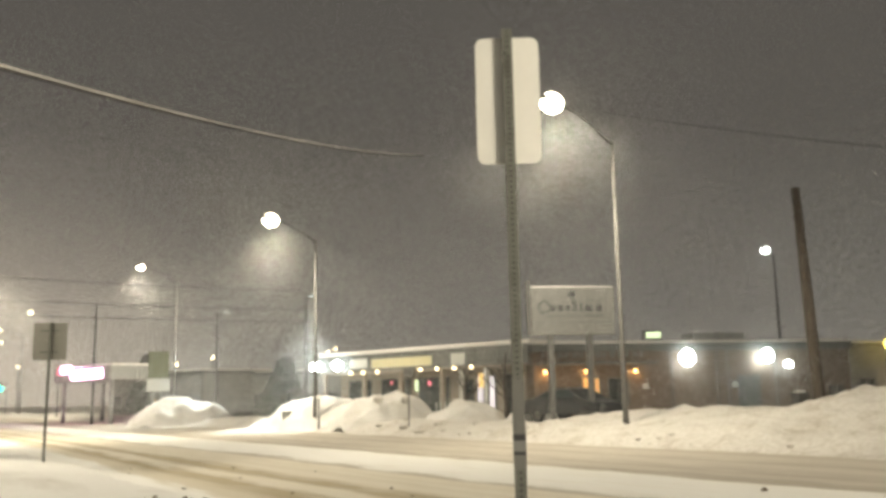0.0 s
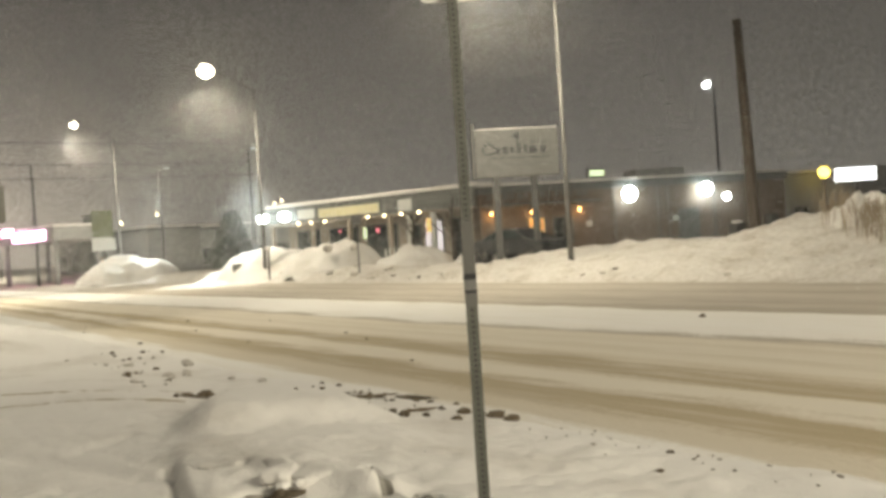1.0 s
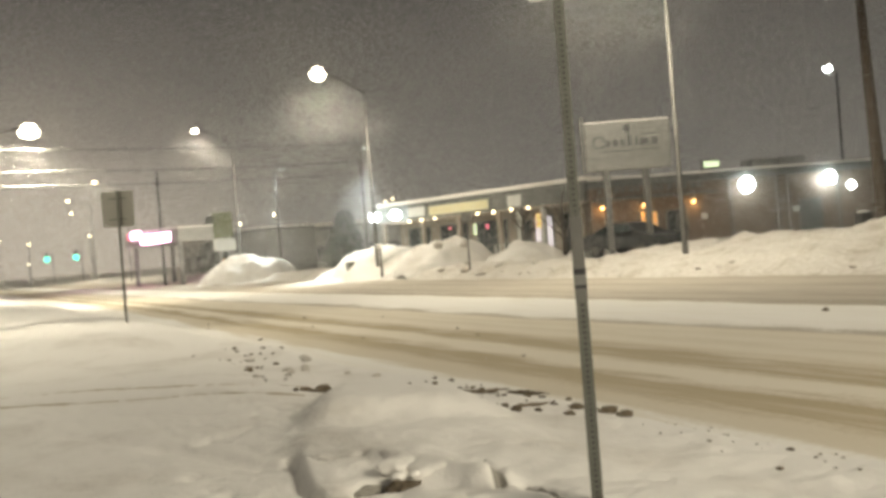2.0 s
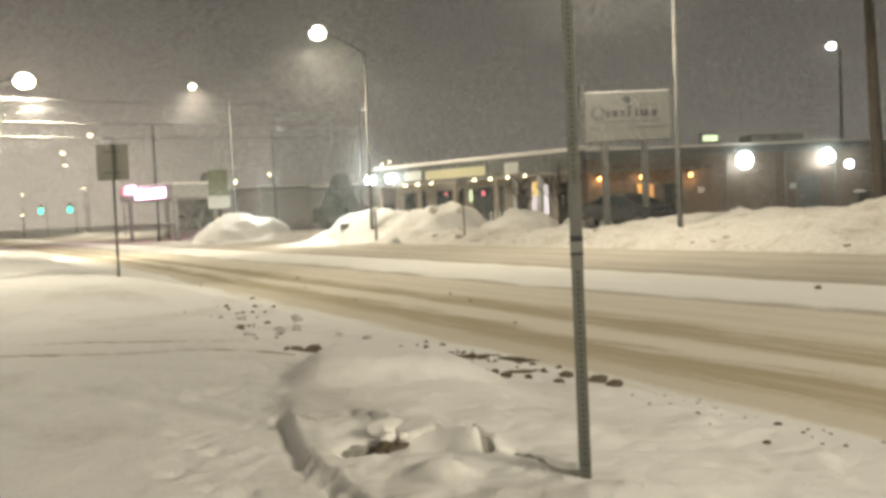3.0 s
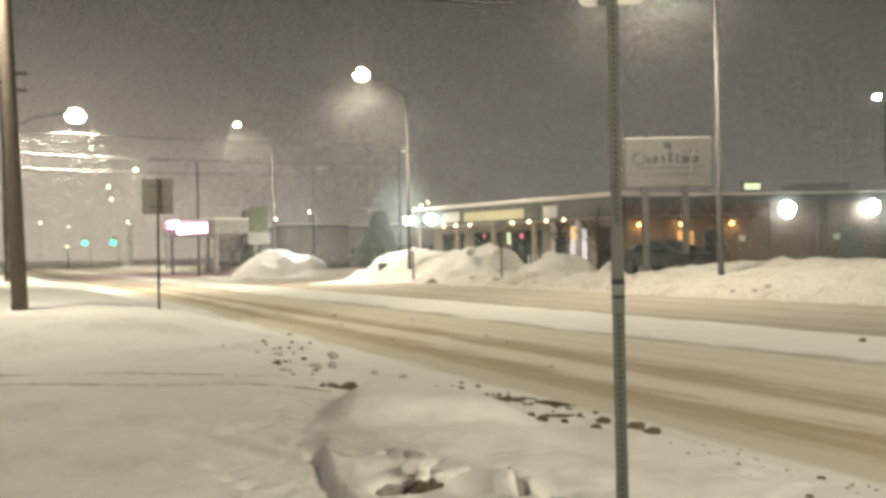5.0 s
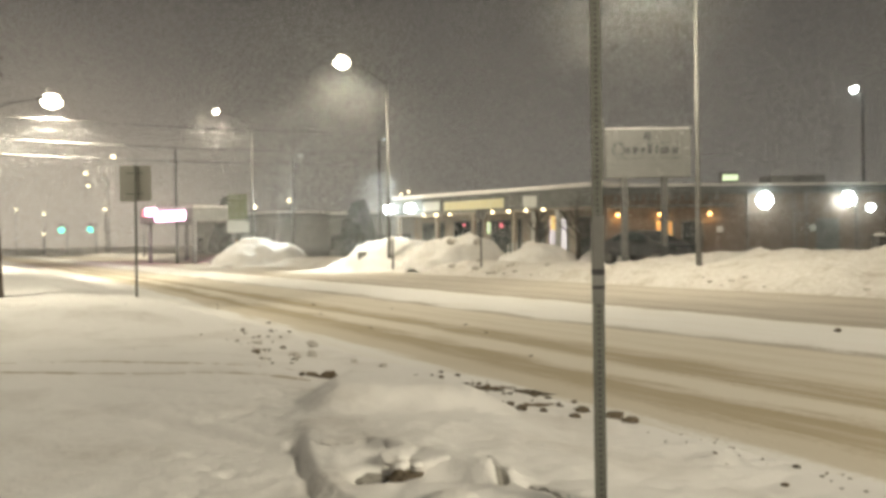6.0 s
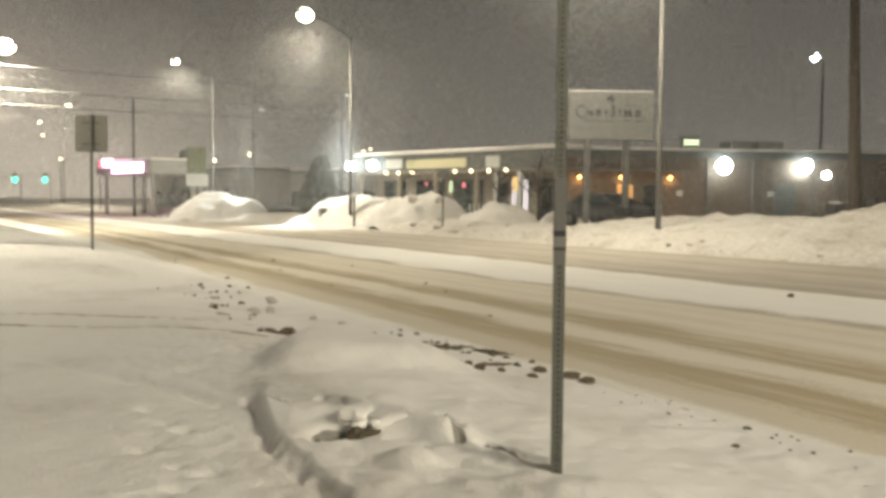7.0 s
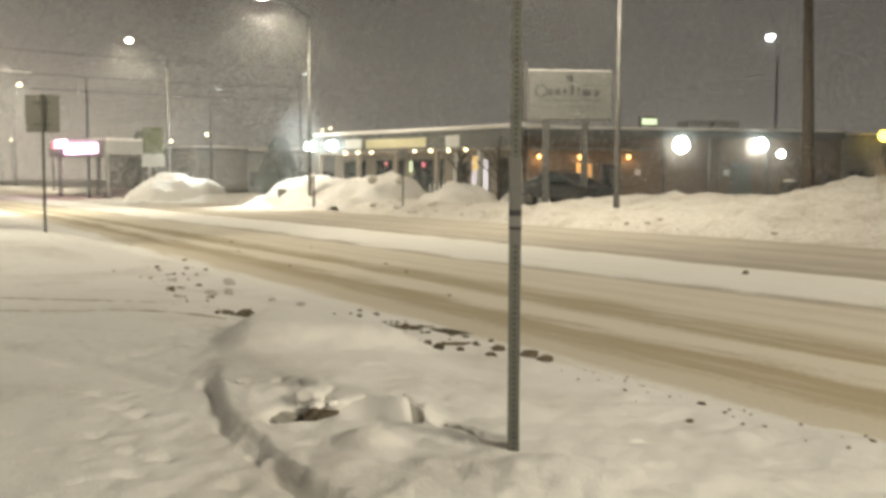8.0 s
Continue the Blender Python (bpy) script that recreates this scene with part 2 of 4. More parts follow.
CAR_PAINT = surface("dark_grey_car_paint", (0.055, 0.058, 0.06), 0.3, 0.4, scale=5, vary=0.15, bump=0)
RED_LENS = surface("red_lens", (0.25, 0.02, 0.015), 0.25)
BARK = surface("bark", (0.06, 0.05, 0.04), 0.9, scale=9, vary=0.35, bump=0.6)
NEEDLES = surface("dark_evergreen", (0.09, 0.11, 0.09), 0.8, scale=5, vary=0.4)
REED = surface("dead_reeds", (0.36, 0.30, 0.22), 0.8, scale=9, vary=0.3)
SIDING = surface("dull_siding", (0.30, 0.30, 0.29), 0.7, scale=3, vary=0.15)
GREEN_PANEL = surface("olive_sign_panel", (0.15, 0.175, 0.085), 0.5, scale=3)
CABLE = surface("black_cable", (0.03, 0.03, 0.03), 0.6)
LAMP_LENS = glow("lamp_lens", (1.0, 0.90, 0.66), 22)
LAMP_COOL = glow("cool_lamp_lens", (0.90, 1.0, 0.97), 20)
LAMP_DIM = glow("far_cool_lens", (0.85, 0.95, 0.92), 1.2)
AMBER = glow("amber_lamp", (1.0, 0.58, 0.22), 4)
BULB_WARM = glow("warm_bulb", (1.0, 0.82, 0.50), 7)
PINK = glow("pink_neon", (1.0, 0.55, 0.80), 7)
PINK_RED = glow("red_neon", (1.0, 0.22, 0.30), 1.2)
GREEN = glow("green_signal", (0.05, 1.0, 0.65), 3.5)
YELLOW = glow("yellow_globe", (1.0, 0.72, 0.12), 6)
WHITE_BOX = glow("white_sign_face", (0.97, 1.0, 1.0), 4)
GLOW_PANE = glow("glow_pane", (1.0, 0.58, 0.22), 0.15)
PALE_LIT = glow("pale_lit_window", (0.90, 0.86, 0.95), 0.5)
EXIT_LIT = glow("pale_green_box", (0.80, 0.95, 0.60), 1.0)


# ---- mesh tools ----
def part(name, bm, material, parent=None, label="", smooth=False):
    me = bpy.data.meshes.new(name)
    bmesh.ops.recalc_face_normals(bm, faces=bm.faces)
    bm.to_mesh(me)
    bm.free()
    me.materials.append(material)
    if smooth:
        for p in me.polygons:
            p.use_smooth = True
    ob = new(name, me)
    if parent:
        ob.parent = parent
    if label:
        ob["label"] = label
    return ob


def shared(name, me, parent, m):
    """One more object on a mesh that is already there."""
    ob = new(name, me)
    ob.parent = parent
    ob.matrix_basis = m
    return ob


def thing(name, place, label, category, group="", rz=0.0, kind=""):
    ob = new(name)
    ob.empty_display_size = 0.2
    ob.matrix_world = pose(*place, 0, 0, rz)
    return tagged(ob, label, category, group, kind)


def box(x0, y0, z0, x1, y1, z1, bevel=0.0, bm=None):
    bm = bm or bmesh.new()
    v = bmesh.ops.create_cube(bm, size=1.0)["verts"]
    for p in v:
        p.co = Vector(((x0 + x1) / 2 + p.co.x * (x1 - x0), (y0 + y1) / 2 + p.co.y * (y1 - y0), (z0 + z1) / 2 + p.co.z * (z1 - z0)))
    if bevel:
        bmesh.ops.bevel(bm, geom=list({e for p in v for e in p.link_edges}), offset=bevel, segments=2, affect="EDGES", profile=0.5)
    return bm


def rod(points, radii, seg=10, bm=None, caps=True):
    """A round bar along points, with a radius at each."""
    bm = bm or bmesh.new()
    pts = [Vector(p) for p in points]
    rings = []
    for i, p in enumerate(pts):
        d = (pts[min(i + 1, len(pts) - 1)] - pts[max(i - 1, 0)]).normalized()
        side = d.cross(Vector((0, 0, 1)) if abs(d.z) < 0.9 else Vector((1, 0, 0))).normalized()
        up = side.cross(d)
        r = radii[i] if isinstance(radii, (list, tuple)) else radii
        rings.append([bm.verts.new(p + side * (r * math.cos(a)) + up * (r * math.sin(a))) for a in (2 * math.pi * k / seg for k in range(seg))])
    for a, b in zip(rings, rings[1:]):
        for k in range(seg):
            bm.faces.new((a[k], a[(k + 1) % seg], b[(k + 1) % seg], b[k]))
    if caps:
        bm.faces.new(rings[0])
        bm.faces.new(rings[-1])
    return bm


def blob(centre, radii, sub=2, rough=0.15, seed=0, bm=None, freq=1.5):
    bm = bm or bmesh.new()
    off = Vector((seed * 7.3, seed * 3.1, seed * 1.7))
    for v in bmesh.ops.create_icosphere(bm, subdivisions=sub, radius=1.0)["verts"]:
        k = 1 + rough * noise.noise(v.co * freq + off) * 2
        v.co = Vector((centre[0] + v.co.x * radii[0] * k, centre[1] + v.co.y * radii[1] * k, centre[2] + v.co.z * radii[2] * k))
    return bm


def sm(a, b, x):
    t = min(1.0, max(0.0, (x - a) / (b - a)))
    return t * t * (3 - 2 * t)


def hump(x, y, cx, cy, rx, ry, power=1.0):
    d = ((x - cx) / rx) ** 2 + ((y - cy) / ry) ** 2
    return max(0.0, 1 - d) ** 2 if power == 1.0 else max(0.0, 1 - d) ** power


def near_line(x, y, pts):
    """Distance from a bent line on the ground."""
    best = 9.0
    for (ax, ay), (bx, by) in zip(pts, pts[1:]):
        dx, dy = bx - ax, by - ay
        t = min(1, max(0, ((x - ax) * dx + (y - ay) * dy) / (dx * dx + dy * dy)))
        best = min(best, math.hypot(x - ax - t * dx, y - ay - t * dy))
    return best


# ---- the ground ----
CRACKS = (((2.72, 4.04), (2.71, 3.95), (2.70, 3.85), (2.64, 3.57), (2.63, 3.31)), ((2.84, 4.66), (2.80, 4.58), (2.72, 4.35), (2.60, 4.06)), ((1.97, 5.60), (2.00, 5.51), (2.07, 5.35), (2.23, 5.21), (2.36, 5.29)))
EDGE = ((2.02, 5.80), (1.97, 5.60), (1.83, 5.09), (1.75, 4.70), (1.71, 4.29), (1.68, 3.98), (1.64, 3.44), (1.66, 2.6))
TRACKS = (((-1.0, 12.9), (0.54, 11.76), (1.70, 11.13), (2.82, 10.35), (3.65, 9.61)), ((-1.0, 11.9), (0.50, 10.91), (1.56, 10.24), (2.07, 9.84), (3.36, 8.87)))
RUT = ((0.7, 9.0), (1.15, 7.89), (1.38, 7.32), (1.62, 6.62), (1.81, 5.90), (1.92, 5.62))
SCRAPES = (((1.38, 9.08), (1.75, 8.65), (2.13, 8.21)), ((1.76, 6.95), (2.0, 7.05), (2.2, 7.16)), ((2.0, 7.9), (2.35, 7.75), (2.7, 7.9)))
STEPS = ((1.14, 4.93), (1.20, 4.53), (1.37, 5.39), (1.37, 5.81), (1.40, 5.15), (1.30, 4.32), (1.12, 4.15), (1.45, 3.75))


def lump(x, y, f):
    return noise.noise(Vector((x * f, y * f, 3.7)))


def ground_z(x, y):
    edge = 0.35 * lump(x, y, 0.5) + 0.16 * lump(x, y, 1.7)
    z = 0.0
    if x < 12:  # near side
        inn = sm(5.65, 5.0, x + edge * 0.6)
        z = -0.07 + inn * (0.10 + 0.225 * sm(4.9, 2.4, x))
        drive = sm(8.6, 9.6, y) * sm(14.6, 12.6, y)
        # snow platform round the post
        wob = 0.03 * lump(x, y, 3.5) + 0.022 * lump(x, y, 8) + 0.008 * lump(x, y, 15)
        left = 1.66 + 0.36 * sm(4.2, 5.9, y) + 0.80 * sm(6.0, 8.0, y) + wob
        steep = 0.045 + 0.30 * sm(5.4, 6.4, y)
        plat = sm(left - 0.02, left + steep, x) * sm(8.3, 7.3, y + 0.25 * (x - 3)) * sm(5.2, 3.3, x + edge * 0.4)
        z += 0.055 * plat * sm(0.8, 2.6, y)
        z += 0.02 * sm(left + 0.9, left, x) * plat * sm(6.4, 5.4, y) * sm(0.8, 2.6, y)
        d = math.hypot((x - 3.35) / 1.15, (y - 7.0) / 0.95) * (1 + 0.15 * lump(x, y, 1.5))
        z += 0.19 * sm(1.0, 0.50, d) * sm(left, left + 0.5, x)
        z += 0.05 * hump(x, y, 3.4, 5.9, 1.1, 0.9) + 0.025 * lump(x, y, 2.6) * plat + 0.012 * lump(x, y, 7) * plat
        z += 0.06 * hump(x, y, 2.75, 3.1, 1.1, 1.0)
        # a ridge of broken crust, with a hollow under its end
        a, b = (x - 2.48) * 0.80 - (y - 4.42) * 0.60, (x - 2.48) * 0.60 + (y - 4.42) * 0.80
        z += 0.10 * hump(a, b, 0, 0, 0.48, 0.24) * (1 + 0.4 * lump(x, y, 4))
        z += 0.085 * hump(x, y, 2.16, 3.82, 0.20, 0.26) + 0.04 * hump(x, y, 2.62, 4.22, 0.2, 0.16)
        z += 0.04 * hump(x, y, 2.42, 5.15, 0.16, 0.30)
        z -= 0.17 * hump(x, y, 2.05, 4.50, 0.17, 0.14)
        if y < 9.2 and x < 4:
            for c in CRACKS:
                d = near_line(x + 0.03 * lump(x, y, 6), y, c)
                z -= 0.04 * sm(0.05, 0.02, d)
            z -= 0.05 * sm(0.16, 0.03, near_line(x, y + 0.06 * lump(x, y, 2), RUT)) * sm(9.0, 7.6, y)
            z -= 0.04 * sm(0.06, 0.02, near_line(x + wob, y, EDGE) * (1.1 + 0.7 * lump(x, y, 2.1)))
            for c in SCRAPES:
                z -= 0.025 * sm(0.16, 0.03, near_line(x, y + 0.05 * lump(x, y, 3), c))
            for sx, sy in STEPS:
                z -= 0.04 * hump(x, y, sx, sy, 0.07, 0.10) - 0.006 * hump(x, y, sx + 0.03, sy - 0.13, 0.09, 0.09)
        if 8.4 < y < 14.0 and -3.2 < x < 5.0:
            for c in TRACKS:
                z -= 0.03 * sm(0.16, 0.05, near_line(x, y + 0.05 * lump(x, y, 2), c))
        # bank past the driveway
        bank = sm(14.0, 17.5, y) * sm(5.1, 4.0, x + edge * 0.5)
        z += bank * (0.28 + 0.12 * lump(x, y, 0.35) + 0.05 * lump(x, y, 1.4))
        z += 0.10 * hump(x, y, 4.6, 15.0, 0.9, 2.4) + 0.12 * hump(x, y, 2.4, 16.4, 2.2, 1.5)
        # cast-up clods of snow along the edge of the road
        berm = sm(5.25, 4.9, x) * sm(4.2, 4.7, x)
        z += berm * (0.03 + 0.07 * max(0, lump(x, y, 2.6))) * (1 - 0.5 * drive)
        z += inn * (1 - drive) * (0.025 * lump(x, y, 1.1) + 0.012 * lump(x, y, 4.0))
        z += inn * drive * 0.012 * lump(x * 0.4, y * 3.0, 1.2)
        z += inn * (0.012 * lump(x, y, 9) + 0.006 * lump(x, y, 17) + 0.02 * lump(x * 0.5, y, 0.9))
    else:  # far side
        out = sm(20.2, 21.2, x + edge * 0.8)
        z = -0.07 + out * 0.12
        south = sm(31.0, 26.0, y)
        ridge = sm(20.7, 22.6, x) * (1 - 0.55 * sm(23.4, 25.5, x) * (1 - south))
        z += ridge * (0.50 + 0.16 * lump(x, y, 0.33) + 0.09 * lump(x, y, 1.1))
        z += 0.46 * south * sm(22.0, 26.5, x) * sm(37, 33.0, x) * (0.9 + 0.3 * lump(x, y, 0.4))
        z += 0.75 * sm(20.8, 17.8, y) * sm(25.5, 30.0, x) * sm(44, 36, x)
        z -= 0.30 * sm(33, 37, x) * south
        z += 0.17 * out * abs(lump(x, y, 1.9)) * sm(36, 30, x) + 0.12 * out * lump(x, y, 0.8) * sm(40, 30, x)
        z += sm(44, 60, x) * 0.2 * lump(x, y, 0.1)
    z += 0.6 * sm(240, 420, y)
    return z


def lines(spans):
    out = []
    for a, b, step in spans:
        n = max(1, round((b - a) / step))
        out += [a + (b - a) * k / n for k in range(n)]
    return out + [spans[-1][1]]


def sheet(name, xs, ys, height, material):
    verts = [(x, y, height(x, y)) for y in ys for x in xs]
    w = len(xs)
    faces = [(j * w + i, j * w + i + 1, (j + 1) * w + i + 1, (j + 1) * w + i) for j in range(len(ys) - 1) for i in range(w - 1)]
    me = bpy.data.meshes.new(name)
    me.from_pydata(verts, [], faces)
    me.materials.append(material)
    for p in me.polygons:
        p.use_smooth = True
    return new(name, me)


GX = lines(((-1500, -100, 280), (-100, -10, 15), (-10, -2, 1.0), (-2, 0.6, 0.2), (0.6, 1.6, 0.05), (1.6, 3.0, 0.024), (3.0, 5.6, 0.045), (5.6, 19.0, 1.2), (19.0, 27.0, 0.16), (27.0, 36.0, 0.25), (36.0, 45.0, 0.6), (45.0, 100, 6), (100, 1500, 280)))
GY = lines(((-1500, -60, 240), (-60, -4, 5), (-4, 2.0, 0.5), (2.0, 3.2, 0.045), (3.2, 6.2, 0.026), (6.2, 8.6, 0.045), (8.6, 15.0, 0.07), (15.0, 20.0, 0.15), (20.0, 60.0, 0.4), (60, 120, 2.0), (120, 260, 8), (260, 1500, 200)))
tagged(sheet("ground", GX, GY, ground_z, GROUND_SNOW), "deep trodden snow over verge, driveway and car park", "snow", kind="structure")


def road_z(x, y):
    u = x - 0.036 * min(y - 5, 40) * min(1, max(0, (10.5 - x) / 3.5))
    z = 0.0
    for c, w in ((6.4, 0.4), (7.85, 0.35), (10.75, 0.25), (14.4, 0.5), (16.4, 0.6), (18.4, 0.6)):
        z -= 0.022 * math.exp(-((u - c) / w) ** 2)
    z += 0.045 * sm(10.85, 11.35, u) * sm(14.1, 13.6, u) * (1 + 0.7 * lump(x, y, 0.9))
    return z + 0.008 * lump(x * 1.5, y * 0.4, 1.6) + 0.006 * lump(x, y, 4)


RX = lines(((4.3, 15.0, 0.09), (15.0, 21.6, 0.16)))
RY = lines(((-60, 0, 3), (0, 24, 0.16), (24, 60, 0.6), (60, 270, 4)))
tagged(sheet("road", RX, RY, road_z, ROAD), "wide road of packed snow with brown slushy wheel tracks", "road", kind="structure")

# ---- the near side ----
TRACK_SLUSH = surface("track_slush", (0.50, 0.44, 0.34), 0.8, scale=5, fine=25, vary=0.2)
# a flat grey for the shade inside the snow's cracks and hollow
SHADE_GREY = surface("shade_grey", (0.31, 0.295, 0.26), 0.8, scale=14, bump=0.5, vary=0.2)


def ground_strip(name, line, width, lift, step, material, label, category, group):
    """A ragged strip lying in a line pressed or broken into the snow."""
    rows = []
    for (ax, ay), (bx, by) in zip(line, line[1:]):
        ln = math.hypot(bx - ax, by - ay)
        nx, ny = -(by - ay) / ln, (bx - ax) / ln
        n = max(2, int(ln / step))
        for k in range(n):
            x, y = ax + (bx - ax) * k / n, ay + (by - ay) * k / n
            w = width * (1 + 0.8 * lump(x, y, 0.1 / step))
            off = width * 0.6 * lump(y, x, 0.06 / step)
            rows.append([(x + nx * (off + t * w), y + ny * (off + t * w)) for t in (-1, 0, 1)])
    verts = [(x, y, ground_z(x, y) + lift) for r in rows for x, y in r]
    faces = [(3 * i + c, 3 * i + c + 1, 3 * i + c + 4, 3 * i + c + 3) for i in range(len(rows) - 1) for c in (0, 1)]
    me = bpy.data.meshes.new(name)
    me.from_pydata(verts, [], faces)
    me.materials.append(material)
    tagged(new(name, me), label, category, group, "structure")


for line in TRACKS:
    ground_strip("tyre_track", line, 0.05, 0.012, 0.07, TRACK_SLUSH, "brown slush line pressed into the driveway snow", "tyre track", "tyre tracks")
# dark strips give the cracks their shade
for line in CRACKS:
    ground_strip("snow_crack", line, 0.024, 0.008, 0.03, SHADE_GREY, "crack in the snow crust, its shade laid in as a dark strip", "crack", "cracks in the snow crust")


def perforated_tube(half, z0, z1, pitch=0.0254, hole=0.0068):
    """A square steel tube with a row of round holes down each side, 3 mm thick."""
    bm = bmesh.new()
    n = max(1, round((z1 - z0) / pitch))
    step = (z1 - z0) / n
    for q in range(4):
        rot = Matrix.Rotation(q * math.pi / 2, 3, "Z")
        for k in range(n):
            za, zb = z0 + k * step, z0 + (k + 1) * step
            zc = (za + zb) / 2
            ring = [(hole * math.cos(a), hole * math.sin(a)) for a in (math.pi * (2 * i + 1) / 8 for i in range(8))]
            corner = [bm.verts.new(rot @ Vector((sx * half, -half, z))) for sx, z in ((1, zb), (-1, zb), (-1, za), (1, za))]
            front = [bm.verts.new(rot @ Vector((cx, -half, zc + cz))) for cx, cz in ring]
            back = [bm.verts.new(rot @ Vector((cx, -half + 0.003, zc + cz))) for cx, cz in ring]
            for c in range(4):
                bm.faces.new((corner[c], front[2 * c], front[2 * c + 1]))
                bm.faces.new((corner[c], front[2 * c + 1], front[(2 * c + 2) % 8], corner[(c + 1) % 4]))
            for i in range(8):
                bm.faces.new((front[i], back[i], back[(i + 1) % 8], front[(i + 1) % 8]))
    cap = [bm.verts.new((sx * half, sy * half, z1)) for sx, sy in ((1, 1), (-1, 1), (-1, -1), (1, -1))]
    bm.faces.new(cap)
    return bm


def rounded_plate(w, h, t, r):
    """A sheet-metal plate with rounded corners, standing in x and z, its back towards -y."""
    bm = bmesh.new()
    pts = []
    for cx, cz, a0 in ((w / 2 - r, h / 2 - r, 0), (-w / 2 + r, h / 2 - r, 90), (-w / 2 + r, -h / 2 + r, 180), (w / 2 - r, -h / 2 + r, 270)):
        for k in range(5):
            a = radians(a0 + 22.5 * k)
            pts.append((cx + r * math.cos(a), cz + r * math.sin(a)))
    f = [bm.verts.new((x, 0, z)) for x, z in pts]
    b = [bm.verts.new((x, t, z)) for x, z in pts]
    bm.faces.new(f)
    bm.faces.new(b)
    for i in range(len(pts)):
        bm.faces.new((f[i], f[(i + 1) % len(pts)], b[(i + 1) % len(pts)], b[i]))
    return bm


post = thing("parking_sign", (2.60, 3.25, 0.0), "back of a narrow road sign on a perforated steel post", "road sign", rz=-35)
part("post", perforated_tube(0.026, 0.12, 1.307), STEEL, post, "perforated galvanised square post")
part("post", perforated_tube(0.024, 1.307, 3.36), STEEL, post, "perforated galvanised square post")
# a near-black core inside the tube gives the holes their shade
part("shade_core", box(-0.019, -0.019, 0.15, 0.019, 0.019, 3.34), BORE_SHADE, post)
part("sleeve", box(-0.0275, -0.0275, 1.31, 0.0275, 0.0275, 1.70, 0.003), WRAP, post, "grey tape wrapped round the post")
part("band", box(-0.0285, -0.0285, 1.435, 0.0285, 0.0285, 1.462, 0.002), BLACK, post, "black tape")
part("band", box(-0.0285, -0.0285, 1.372, 0.0285, 0.0285, 1.386, 0.002), BLACK, post, "black tape")
part("sticker", box(-0.0283, -0.0283, 1.388, 0.0283, 0.0283, 1.433, 0.002), SIGN_GREY, post, "pale worn sticker")
plate = rounded_plate(0.305, 0.625, 0.003, 0.04)
bmesh.ops.translate(plate, verts=plate.verts, vec=(0, 0.0255, 3.02))
part("sign_panel", plate, ALU, post, "bare aluminium back of a sign")
for z in (2.80, 3.24):
    part("bolt", rod(((0, -0.036, z), (0, -0.02, z)), 0.008, 6), STEEL, post)

square = thing("square_road_sign", (4.02, 22.6, 0.0), "grey back of a rectangular road sign on a thin steel post", "road sign", rz=-22)
part("post", rod(((0, 0, 0.0), (0.02, 0, 3.55)), 0.032, 8), STEEL, square)
plate = rounded_plate(0.74, 0.86, 0.004, 0.05)
bmesh.ops.translate(plate, verts=plate.verts, vec=(0.01, 0.036, 3.10))
part("sign_panel", plate, surface("dull_sign_back", (0.19, 0.185, 0.16), 0.5, 0.3, scale=4), square, "dull metal back of a sign")
for z in (2.85, 3.35):
    part("bracket", box(-0.2, 0.02, z - 0.02, 0.2, 0.035, z + 0.02), STEEL, square)


def cobra_head(parent, x, y, z, lens, size=1.0, heading=180):
    """A street lamp's head: housing, drop lens made oversize to imitate glare, and a cap of snow."""
    m = Matrix.Translation((x, y, z)) @ Matrix.Rotation(radians(heading), 4, "Z")
    for name, bm, mat, lab in (("housing", blob((0.05, 0, 0.08), (0.44 * size, 0.20 * size, 0.11), 2, 0.02), POLE_GREY, ""),
                               ("lens", blob((0.10, 0, -0.02), (0.29 * size, 0.22 * size, 0.22 * size), 3, 0.0), lens, "glowing lamp lens"),
                               ("snow_cap", blob((0.02, 0, 0.17), (0.36 * size, 0.15 * size, 0.06), 2, 0.1, 2), SNOW, "cap of snow")):
        bmesh.ops.transform(bm, matrix=m, verts=bm.verts)
        part(name, bm, mat, parent, lab, True)


def street_lamp(place, height, arm, rise, label, lens=LAMP_LENS, size=1.6, radius=0.105, group="street lamps along the road"):
    t = thing("street_lamp", place, label, "street lamp", group)
    part("pole", rod(((0, 0, -0.3), (0, 0, 0.3), (0, 0, height)), (radius, radius, radius * 0.62), 12), POLE_GREY, t, smooth=True)
    part("base_plate", box(-0.2, -0.2, -0.3, 0.2, 0.2, 0.05, 0.02), POLE_GREY, t)
    ax, ay = arm
    pts = [(ax * k, ay * k, height - 0.15 + rise * math.sin(k * math.pi / 2)) for k in (0, 0.15, 0.35, 0.6, 0.85, 1.0)]
    part("arm", rod(pts, (0.05, 0.05, 0.045, 0.04, 0.04, 0.035), 8), POLE_GREY, t, smooth=True)
    cobra_head(t, ax, ay, height - 0.15 + rise - 0.08, lens, size, math.degrees(math.atan2(ay, ax)))
    return t


street_lamp((23.2, 23.5, 0.4), 10.5, (-3.45, -0.8), 0.85, "tall grey street lamp with a glowing cream head over the road")
street_lamp((21.6, 45.4, 0.4), 10.1, (-3.05, -1.1), 0.85, "tall grey street lamp with a glowing cream head over the road")
street_lamp((22.4, 73.2, 0.4), 11.0, (-3.3, -1.6), 1.05, "tall grey street lamp lit dimly through falling snow", LAMP_LENS, 1.1)
street_lamp((21.6, 116.0, 0.2), 11.5, (-3.5, -0.9), 1.05, "far street lamp, small in the falling snow", BULB_WARM, 1.1)
street_lamp((22.6, 149.5, 0.2), 11.9, (-3.4, -1.1), 1.05, "far street lamp, small in the falling snow", BULB_WARM, 1.1)
street_lamp((27.0, 181.0, 0.2), 12.0, (-3.3, -1.1), 1.05, "far street lamp, small in the falling snow", BULB_WARM, 1.1)
